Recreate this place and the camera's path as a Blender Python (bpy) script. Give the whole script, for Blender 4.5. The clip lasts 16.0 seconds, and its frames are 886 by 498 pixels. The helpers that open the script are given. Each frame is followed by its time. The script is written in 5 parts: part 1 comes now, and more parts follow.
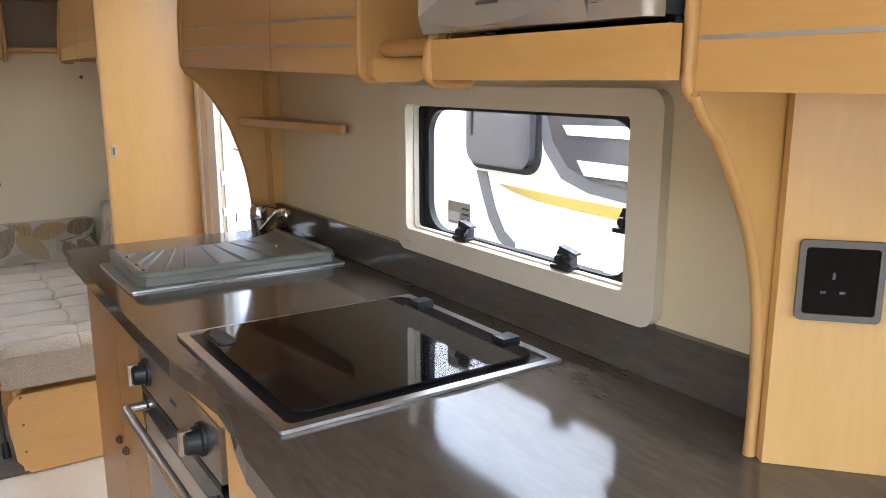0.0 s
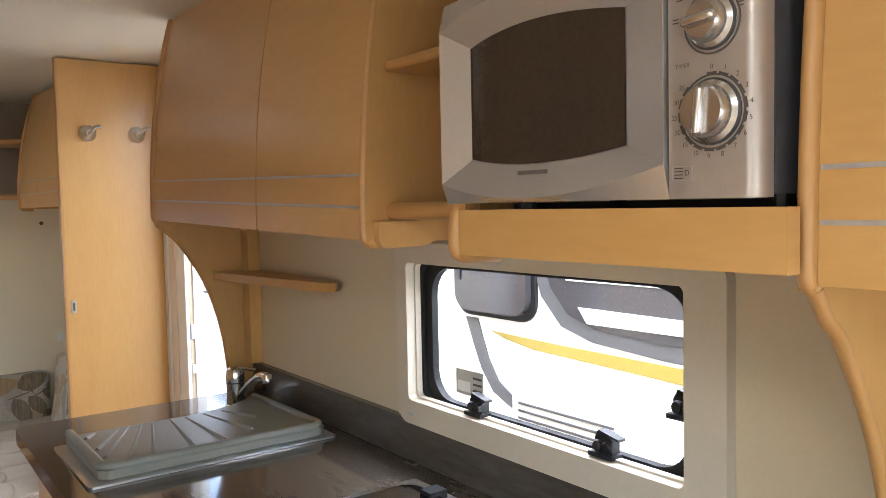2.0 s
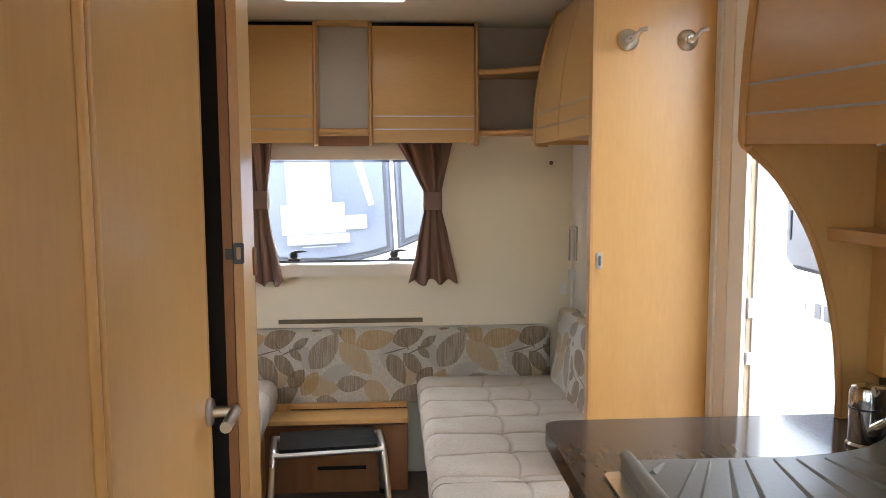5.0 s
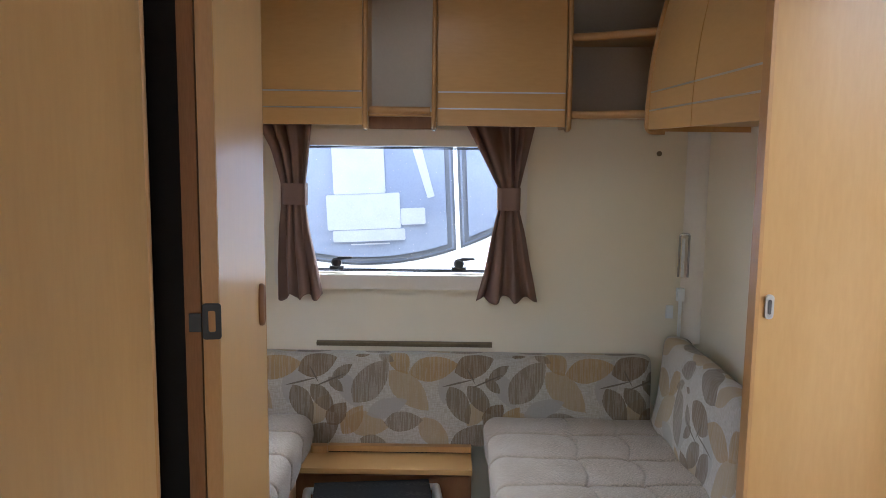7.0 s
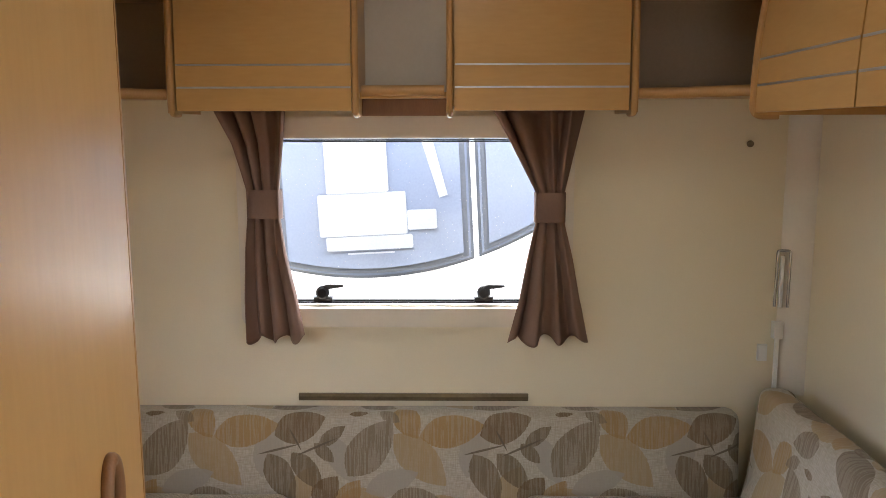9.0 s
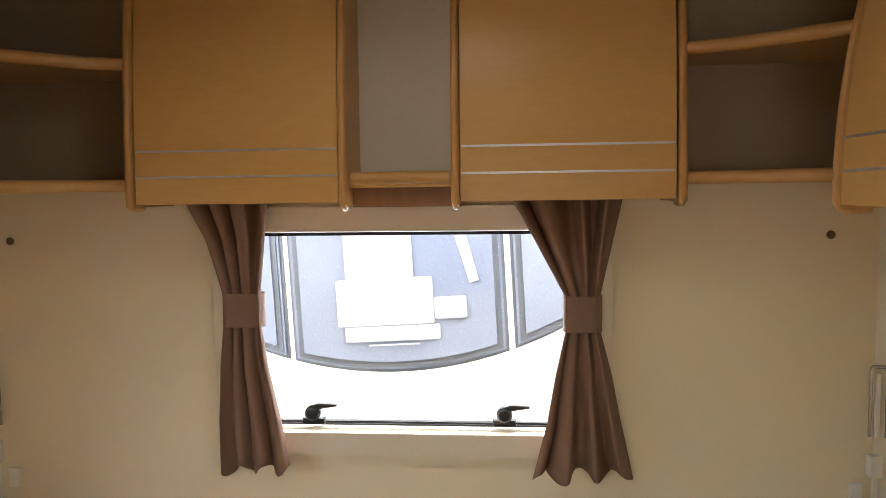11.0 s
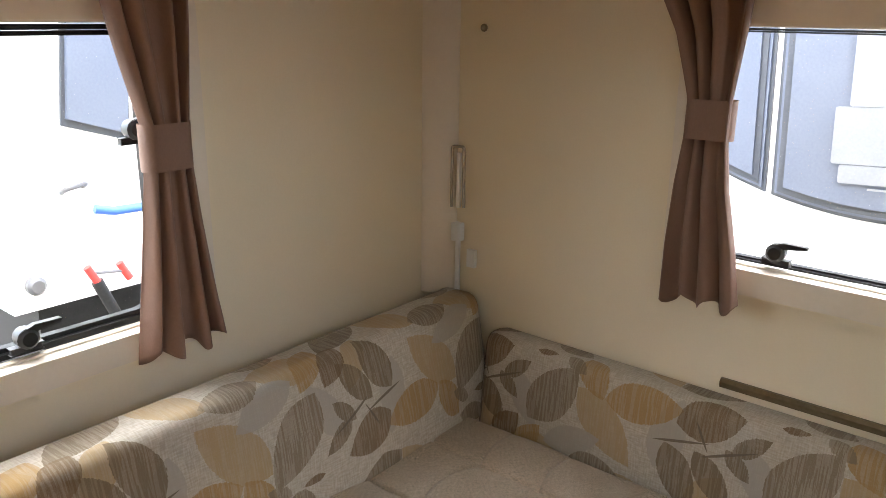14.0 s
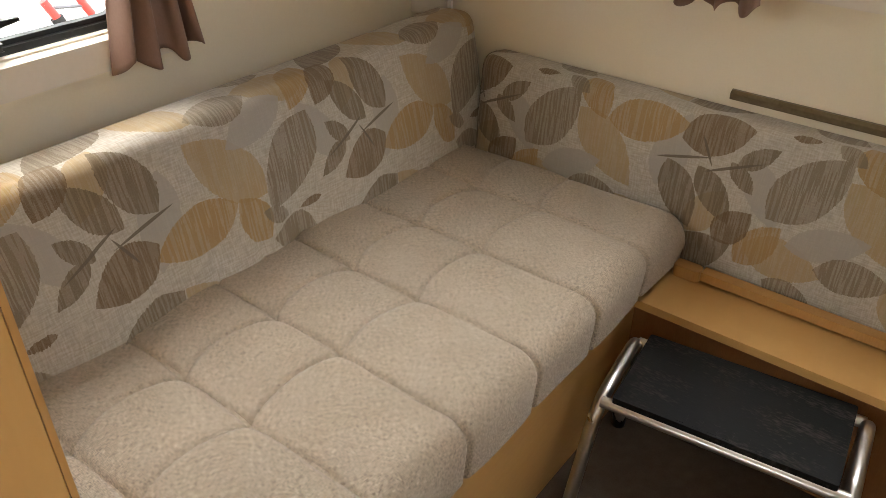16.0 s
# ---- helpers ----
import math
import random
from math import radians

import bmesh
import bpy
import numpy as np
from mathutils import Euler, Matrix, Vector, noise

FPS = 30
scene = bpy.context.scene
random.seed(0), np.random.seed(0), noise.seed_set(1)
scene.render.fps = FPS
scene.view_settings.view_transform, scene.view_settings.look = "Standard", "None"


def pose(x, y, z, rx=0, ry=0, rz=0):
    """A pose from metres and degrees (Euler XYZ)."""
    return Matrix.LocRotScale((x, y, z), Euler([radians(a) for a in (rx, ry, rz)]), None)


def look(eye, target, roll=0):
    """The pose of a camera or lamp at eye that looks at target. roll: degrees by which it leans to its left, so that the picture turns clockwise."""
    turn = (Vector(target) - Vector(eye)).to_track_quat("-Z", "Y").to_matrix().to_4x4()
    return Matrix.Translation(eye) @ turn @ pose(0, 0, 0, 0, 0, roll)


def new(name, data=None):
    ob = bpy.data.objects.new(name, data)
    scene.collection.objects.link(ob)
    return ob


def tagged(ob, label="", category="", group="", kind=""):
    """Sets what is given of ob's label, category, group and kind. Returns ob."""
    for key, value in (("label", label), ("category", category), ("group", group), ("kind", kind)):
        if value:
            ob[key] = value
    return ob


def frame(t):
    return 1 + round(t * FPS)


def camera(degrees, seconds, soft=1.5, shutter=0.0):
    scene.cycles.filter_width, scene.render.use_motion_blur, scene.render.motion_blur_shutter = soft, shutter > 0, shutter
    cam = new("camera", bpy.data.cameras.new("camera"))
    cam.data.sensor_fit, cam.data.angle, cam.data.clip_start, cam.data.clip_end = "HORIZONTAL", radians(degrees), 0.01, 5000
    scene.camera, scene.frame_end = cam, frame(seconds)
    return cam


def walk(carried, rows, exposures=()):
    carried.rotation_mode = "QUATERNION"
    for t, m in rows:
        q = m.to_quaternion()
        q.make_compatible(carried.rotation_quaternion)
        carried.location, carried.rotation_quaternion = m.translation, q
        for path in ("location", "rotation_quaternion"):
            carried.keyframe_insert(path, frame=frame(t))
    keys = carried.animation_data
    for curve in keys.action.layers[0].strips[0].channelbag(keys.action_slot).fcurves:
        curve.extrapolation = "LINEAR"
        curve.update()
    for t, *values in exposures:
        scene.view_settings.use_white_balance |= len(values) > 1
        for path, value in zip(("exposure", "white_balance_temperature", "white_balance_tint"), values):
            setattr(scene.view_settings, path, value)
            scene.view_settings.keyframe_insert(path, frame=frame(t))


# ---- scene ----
# camera and walk
cam = camera(58.7, 16.0, soft=0.8)
PATH = [
    (0.0, look((0.171, -0.796, 1.365), (1.256, 0.830, 0.944), 0.0)),
    (0.5, look((0.182, -0.753, 1.401), (1.295, 0.892, 1.165), -0.1)),
    (1.0, look((0.191, -0.693, 1.440), (1.322, 0.953, 1.322), -0.5)),
    (1.5, look((0.183, -0.651, 1.445), (1.352, 0.970, 1.360), -1.1)),
    (2.0, look((0.204, -0.593, 1.428), (1.392, 1.011, 1.314), -1.2)),
    (2.5, look((0.257, -0.479, 1.413), (1.327, 1.206, 1.284), -0.6)),
    (3.0, look((0.314, -0.375, 1.411), (1.075, 1.471, 1.288), -0.2)),
    (3.5, look((0.309, -0.280, 1.391), (0.826, 1.648, 1.255), 0.4)),
    (4.0, look((0.263, -0.114, 1.383), (0.586, 1.854, 1.236), 0.1)),
    (4.5, look((0.210, 0.031, 1.379), (0.407, 2.013, 1.203), -0.1)),
    (5.0, look((0.215, 0.197, 1.363), (0.345, 2.182, 1.154), -0.2)),
    (5.2, look((0.231, 0.274, 1.374), (0.323, 2.260, 1.163), -0.2)),
    (7.3, look((0.178, 0.973, 1.402), (0.165, 2.954, 1.134), 0.7)),
    (7.5, look((0.194, 1.051, 1.413), (0.178, 3.033, 1.140), 0.7)),
    (8.0, look((0.211, 1.200, 1.412), (0.190, 3.180, 1.135), 0.5)),
    (8.5, look((0.186, 1.381, 1.406), (0.146, 3.359, 1.114), 0.2)),
    (9.0, look((0.148, 1.537, 1.416), (0.118, 3.514, 1.114), -0.1)),
    (9.2, look((0.153, 1.581, 1.421), (0.123, 3.557, 1.117), -0.3)),
    (11.5, look((0.265, 1.991, 1.490), (-0.068, 3.961, 1.384), -1.1)),
    (12.0, look((0.278, 2.105, 1.499), (-0.441, 3.970, 1.413), -0.7)),
    (12.5, look((0.301, 2.148, 1.514), (-0.834, 3.792, 1.426), -0.2)),
    (13.0, look((0.317, 2.138, 1.489), (-1.019, 3.617, 1.326), 0.2)),
    (13.5, look((0.314, 2.144, 1.457), (-1.019, 3.590, 1.094), 0.4)),
    (14.0, look((0.213, 2.102, 1.410), (-1.001, 3.578, 0.834), 0.8)),
    (14.5, look((0.165, 2.086, 1.315), (-0.955, 3.563, 0.566), 1.3)),
    (15.0, look((0.159, 2.110, 1.299), (-0.904, 3.500, 0.330), 0.8)),
    (15.5, look((0.163, 2.110, 1.285), (-0.868, 3.459, 0.229), 0.7)),
    (16.0, look((0.167, 2.105, 1.275), (-0.854, 3.431, 0.181), 0.6)),
]
walk(cam, PATH, [(0.0, 3.36, 6000, 10), (1.0, 3.42, 6100, 10), (2.0, 3.40, 6100, 10), (3.0, 3.38, 6700, 10), (3.6, 3.40, 7050, 10), (4.5, 3.48, 6400, 10), (5.2, 3.42, 6200, 10), (7.5, 2.95, 5200, 10), (8.0, 2.94, 4880, 10), (8.5, 3.05, 5600, 10), (9.0, 3.25, 6600, 10), (11.5, 3.33, 7300, 10), (13.0, 3.22, 7300, 10), (13.5, 3.22, 7000, 10), (14.0, 3.06, 6800, 10), (15.0, 2.98, 7100, 10), (16.0, 3.16, 7400, 10)])

# sky, sun and daylight through the openings
world = bpy.data.worlds.new("sky")
scene.world = world
world.use_nodes = True
wn, wl = world.node_tree.nodes, world.node_tree.links
sky = wn.new("ShaderNodeTexSky")
sky.sky_type, sky.sun_disc = "NISHITA", False
sky.sun_elevation, sky.sun_rotation = radians(80), radians(190)
wl.new(sky.outputs[0], wn["Background"].inputs[0])
wn["Background"].inputs[1].default_value = 0.15
sun = new("sun", bpy.data.lights.new("sun", "SUN"))
sun.data.energy, sun.data.angle, sun.data.color = 3.6, radians(140), (0.96, 0.98, 1.0)
sun.matrix_world = look((-0.22, -1.25, 7.2), (0, 0, 0))


def daylight(name, eye, target, w, h, power):
    """An area lamp in the opening of a window, for the light of the sky."""
    lamp = new(name, bpy.data.lights.new(name, "AREA"))
    lamp.data.shape, lamp.data.size, lamp.data.size_y = "RECTANGLE", w, h
    lamp.data.energy, lamp.data.color = power, (0.93, 0.97, 1.0)
    lamp.matrix_world = look(eye, target)
    return lamp


XLW = -1.062
# Windows assumed out of view; these lamps are added to brighten kitchen and doors.
daylight("unseen_window_front", (0.0, -1.80, 1.2), (0.0, 0.0, 1.2), 1.5, 0.6, 0.04)
daylight("unseen_window_side", (1.125, -1.15, 1.27), (0.0, -1.15, 1.27), 0.62, 0.48, 0.22)
daylight("unseen_window_left", (XLW, -0.55, 1.24), (0.0, -0.55, 1.24), 0.95, 0.5, 0.04)
# Unseen rooflight, inferred from shade below the lockers; its lamp lights the kitchen.
daylight("unseen_rooflight", (-0.22, -0.80, 1.962), (-0.22, -0.80, 0), 0.46, 0.40, 1.15)
daylight("rooflight_light", (0.065, 2.81, 1.962), (0.065, 2.81, 0), 0.40, 0.35, 0.20)


# ---- materials ----
def material(name, color, rough=0.5, metal=0.0):
    m = bpy.data.materials.new(name)
    m.use_nodes = True
    b = m.node_tree.nodes["Principled BSDF"]
    b.inputs["Base Color"].default_value = (*color, 1)
    b.inputs["Roughness"].default_value = rough
    b.inputs["Metallic"].default_value = metal
    return m


def varied(name, a, b, rough=0.5, metal=0.0, scale=8.0, stretch=(1, 1, 1), bump=0.1, fine=120.0, rough_var=0.1, coords="Object"):
    """Two-tone noise in a coarse and a fine scale, with fine relief."""
    m = material(name, a, rough, metal)
    nt = m.node_tree
    n, l, bs = nt.nodes, nt.links, nt.nodes["Principled BSDF"]
    tc, mp = n.new("ShaderNodeTexCoord"), n.new("ShaderNodeMapping")
    mp.inputs["Scale"].default_value = stretch
    l.new(tc.outputs[coords], mp.inputs[0])
    n1, n2 = n.new("ShaderNodeTexNoise"), n.new("ShaderNodeTexNoise")
    for k, s in ((n1, scale), (n2, fine)):
        k.inputs["Scale"].default_value = s
        k.inputs["Detail"].default_value = 5
        l.new(mp.outputs[0], k.inputs["Vector"])
    mixv = n.new("ShaderNodeMath")
    mixv.operation = "MULTIPLY_ADD"
    mixv.inputs[1].default_value = 0.45
    l.new(n2.outputs[0], mixv.inputs[0])
    half = n.new("ShaderNodeMath")
    half.operation = "MULTIPLY"
    half.inputs[1].default_value = 0.55
    l.new(n1.outputs[0], half.inputs[0])
    l.new(half.outputs[0], mixv.inputs[2])
    ramp = n.new("ShaderNodeValToRGB")
    ramp.color_ramp.elements[0].position, ramp.color_ramp.elements[1].position = 0.33, 0.67
    ramp.color_ramp.elements[0].color, ramp.color_ramp.elements[1].color = (*a, 1), (*b, 1)
    l.new(mixv.outputs[0], ramp.inputs[0])
    l.new(ramp.outputs[0], bs.inputs["Base Color"])
    rr = n.new("ShaderNodeMath")
    rr.operation = "MULTIPLY_ADD"
    rr.inputs[1].default_value, rr.inputs[2].default_value = rough_var, rough - rough_var / 2
    l.new(n1.outputs[0], rr.inputs[0])
    l.new(rr.outputs[0], bs.inputs["Roughness"])
    bp = n.new("ShaderNodeBump")
    bp.inputs["Strength"].default_value, bp.inputs["Distance"].default_value = bump, 0.001
    l.new(n2.outputs[0], bp.inputs["Height"])
    l.new(bp.outputs[0], bs.inputs["Normal"])
    return m


WOOD_A, WOOD_B = (0.505, 0.284, 0.095), (0.560, 0.325, 0.117)
M_WOOD = varied("beech_veneer_upright", WOOD_A, WOOD_B, 0.30, scale=4, stretch=(3, 3, 0.5), bump=0.006, fine=40, rough_var=0.03)
M_WOOD_H = varied("beech_veneer_level", WOOD_A, WOOD_B, 0.30, scale=4, stretch=(0.6, 0.6, 3), bump=0.006, fine=40, rough_var=0.03)
for wood in (M_WOOD, M_WOOD_H):
    wood.node_tree.nodes["Principled BSDF"].inputs["Specular IOR Level"].default_value = 0.38
M_LIP = varied("beech_lipping", (0.43, 0.222, 0.072), (0.51, 0.28, 0.10), 0.36, scale=6, stretch=(3, 3, 0.6), bump=0.03)
M_BROWN = varied("brown_edge_wood", (0.20, 0.085, 0.03), (0.28, 0.13, 0.05), 0.42, scale=6, stretch=(5, 5, 0.5), bump=0.03)
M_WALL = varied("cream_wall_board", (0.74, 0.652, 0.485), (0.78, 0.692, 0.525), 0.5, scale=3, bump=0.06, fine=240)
# Cream board darkened to tan; bounce light off the wood is in it.
M_KWALL = varied("warmed_wall_board", (0.555, 0.448, 0.298), (0.595, 0.488, 0.333), 0.5, scale=3, bump=0.06, fine=240)
M_KFRAME = varied("warm_cream_window_plastic", (0.55, 0.475, 0.368), (0.59, 0.515, 0.405), 0.4, scale=4, bump=0.03)
M_CEIL = varied("cream_ceiling_board", (0.64, 0.59, 0.48), (0.69, 0.64, 0.53), 0.45, scale=3, bump=0.05, fine=200)
M_FRAME = varied("cream_window_plastic", (0.69, 0.62, 0.52), (0.73, 0.66, 0.56), 0.4, scale=4, bump=0.03)
M_WHITE = varied("white_plastic", (0.74, 0.73, 0.70), (0.79, 0.78, 0.76), 0.35, scale=4, bump=0.02)
M_BLACK = varied("black_plastic", (0.008, 0.008, 0.009), (0.018, 0.018, 0.019), 0.42, scale=20, bump=0.05)
M_RUBBER = varied("dark_rubber", (0.007, 0.007, 0.008), (0.016, 0.016, 0.017), 0.55, scale=20, bump=0.05)
M_RUBBER.node_tree.nodes["Principled BSDF"].inputs["Specular IOR Level"].default_value = 0.3
M_STEEL = varied("brushed_steel", (0.55, 0.54, 0.52), (0.66, 0.65, 0.63), 0.3, 1.0, scale=10, stretch=(1, 1, 12), bump=0.03)
M_CHROME = varied("chrome", (0.56, 0.56, 0.57), (0.64, 0.64, 0.65), 0.12, 1.0, scale=12, bump=0.01, rough_var=0.08)
M_ALU = varied("satin_aluminium", (0.60, 0.585, 0.56), (0.68, 0.665, 0.64), 0.3, 1.0, scale=30, bump=0.03, rough_var=0.12)
M_LINE = varied("grey_inlay", (0.42, 0.43, 0.46), (0.50, 0.51, 0.54), 0.3, 0.6, scale=30, bump=0.02)
M_TOP = varied("dark_brown_laminate_worktop", (0.062, 0.049, 0.039), (0.10, 0.082, 0.067), 0.10, scale=3.0, stretch=(6, 1.2, 6), bump=0.0, fine=18, rough_var=0.004)
M_TOP.node_tree.nodes["Principled BSDF"].inputs["Specular IOR Level"].default_value = 0.5
M_GLASS_BLACK = varied("black_hob_glass", (0.010, 0.009, 0.009), (0.018, 0.016, 0.015), 0.035, scale=6, bump=0.0, rough_var=0.02)
M_DRAIN = varied("grey_green_plastic", (0.180, 0.180, 0.155), (0.215, 0.215, 0.187), 0.42, scale=6, bump=0.05)
M_SILVER = varied("silver_painted_plastic", (0.40, 0.36, 0.325), (0.435, 0.395, 0.36), 0.36, 0.55, scale=40, bump=0.02, fine=400, rough_var=0.01)
M_SILVER_L = varied("light_silver_plastic", (0.50, 0.475, 0.45), (0.53, 0.505, 0.48), 0.27, 0.65, scale=200, bump=0.02, fine=600, rough_var=0.01)
M_DIAL = varied("bright_silver_dial", (0.55, 0.53, 0.51), (0.59, 0.57, 0.55), 0.24, 0.9, scale=200, bump=0.0, rough_var=0.01)
M_CASING = varied("dark_grey_painted_steel", (0.045, 0.045, 0.05), (0.06, 0.06, 0.066), 0.35, scale=30, bump=0.03)
M_SEALGREY = varied("weathered_grey_seal", (0.036, 0.041, 0.053), (0.050, 0.056, 0.070), 0.4, scale=9, bump=0.02)
M_MWGLASS = varied("dark_oven_window", (0.035, 0.024, 0.018), (0.045, 0.032, 0.024), 0.15, scale=300, bump=0.0)
M_CURTAIN = varied("brown_curtain_cloth", (0.185, 0.104, 0.073), (0.222, 0.130, 0.092), 0.6, scale=10, stretch=(1, 1, 0.4), bump=0.15, fine=500)
M_CARPET = varied("brown_grey_carpet", (0.10, 0.076, 0.057), (0.155, 0.122, 0.094), 0.95, scale=40, bump=0.6, fine=400)
M_LINO = varied("pale_lino_floor", (0.50, 0.41, 0.30), (0.58, 0.49, 0.38), 0.5, scale=8, bump=0.05)
# Near-black; the shade of gaps, slots and recesses is put into it.
M_DARK = varied("dark_shade_board", (0.007, 0.005, 0.004), (0.011, 0.008, 0.006), 0.9, scale=6, bump=0.1)
M_PRINT = varied("dark_print", (0.06, 0.05, 0.045), (0.09, 0.08, 0.07), 0.5, scale=60, bump=0.0)
M_BODY = varied("white_caravan_panel", (0.80, 0.80, 0.80), (0.84, 0.84, 0.84), 0.3, scale=2, bump=0.02)
M_GREYPANEL = varied("grey_acrylic_window", (0.048, 0.045, 0.049), (0.066, 0.062, 0.067), 0.12, scale=3, bump=0.0)
# Pale plates on a pane; white reflections are put into this colour.
M_PANE_PATCH = varied("pale_pane_patch", (0.165, 0.172, 0.187), (0.20, 0.207, 0.222), 0.7, scale=12, bump=0.02)
# Tint lifted a little, for the sky these panes mirror.
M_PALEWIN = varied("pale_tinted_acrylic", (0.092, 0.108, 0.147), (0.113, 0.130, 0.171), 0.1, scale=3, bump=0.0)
M_GREYTRIM = varied("grey_decal", (0.080, 0.080, 0.088), (0.097, 0.097, 0.105), 0.3, scale=4, bump=0.0)
M_YELLOW = varied("yellow_decal", (0.30, 0.225, 0.045), (0.34, 0.26, 0.06), 0.35, scale=4, bump=0.0)
M_LETTER = varied("pale_grey_lettering", (0.20, 0.20, 0.21), (0.24, 0.24, 0.25), 0.4, scale=9, bump=0.0)
M_GROUND = varied("gravel_yard", (0.14, 0.125, 0.10), (0.24, 0.22, 0.185), 0.9, scale=6, bump=0.8, fine=80)
M_SOCKET = varied("dark_socket_plastic", (0.010, 0.008, 0.007), (0.014, 0.011, 0.010), 0.3, scale=20, bump=0.0)
M_SOCKET.node_tree.nodes["Principled BSDF"].inputs["Specular IOR Level"].default_value = 0.0
M_BRONZE = varied("bronze_rail", (0.14, 0.10, 0.055), (0.20, 0.15, 0.085), 0.4, 0.5, scale=10, bump=0.03)
M_RED = varied("red_plastic", (0.45, 0.03, 0.03), (0.55, 0.05, 0.04), 0.4, scale=10, bump=0.02)
M_BLUE = varied("blue_plastic", (0.03, 0.10, 0.40), (0.05, 0.14, 0.5), 0.4, scale=10, bump=0.02)


M_LID = material("smoked_glass", (0.012, 0.010, 0.010), 0.05)


def glass(name, tint=(1, 1, 1)):
    m = material(name, tint, 0.02)
    b = m.node_tree.nodes["Principled BSDF"]
    b.inputs["Transmission Weight"].default_value = 1.0
    b.inputs["IOR"].default_value = 1.03
    return m


M_GLASS = glass("clear_acrylic")
M_LID.node_tree.nodes["Principled BSDF"].inputs["Alpha"].default_value = 0.9

def woven(name, a, b, lo=0.72, hi=1.15, threads=420):
    """Woven upholstery with crossing threads."""
    m = varied(name, a, b, 0.92, scale=14, bump=0.5, fine=350, coords="UV", stretch=(1, 1, 1))
    nt = m.node_tree
    n, l = nt.nodes, nt.links
    tc = n.new("ShaderNodeTexCoord")
    add = None
    for sx, sy in ((1.0, 0.14), (0.14, 1.0)):
        mp, nz = n.new("ShaderNodeMapping"), n.new("ShaderNodeTexNoise")
        mp.inputs["Scale"].default_value = (sx, sy, 1)
        nz.inputs["Scale"].default_value, nz.inputs["Detail"].default_value = threads, 2
        l.new(tc.outputs["UV"], mp.inputs[0])
        l.new(mp.outputs[0], nz.inputs["Vector"])
        if add is None:
            add = n.new("ShaderNodeMath")
            l.new(nz.outputs[0], add.inputs[0])
        else:
            l.new(nz.outputs[0], add.inputs[1])
    bs = n["Principled BSDF"]
    ramp = n.new("ShaderNodeValToRGB")
    ramp.color_ramp.elements[0].position, ramp.color_ramp.elements[1].position = 0.38, 0.62
    ramp.color_ramp.elements[0].color, ramp.color_ramp.elements[1].color = (lo, lo * 0.98, lo * 0.94, 1), (hi, hi, hi, 1)
    half = n.new("ShaderNodeMath")
    half.operation = "MULTIPLY"
    half.inputs[1].default_value = 0.5
    l.new(add.outputs[0], half.inputs[0])
    l.new(half.outputs[0], ramp.inputs[0])
    mul = n.new("ShaderNodeMix")
    mul.data_type, mul.blend_type = "RGBA", "MULTIPLY"
    mul.inputs[0].default_value = 1.0
    src = bs.inputs["Base Color"].links[0].from_socket
    l.new(src, mul.inputs[6])
    l.new(ramp.outputs[0], mul.inputs[7])
    l.new(mul.outputs[2], bs.inputs["Base Color"])
    for k in n:
        if k.type == "BUMP":
            l.new(half.outputs[0], k.inputs["Height"])
            k.inputs["Strength"].default_value = 0.32
    bs.inputs["Sheen Weight"].default_value = 0.15
    return m


M_SEAT = woven("beige_woven_cloth", (0.325, 0.262, 0.192), (0.385, 0.318, 0.242), 0.40, 1.52, 950)


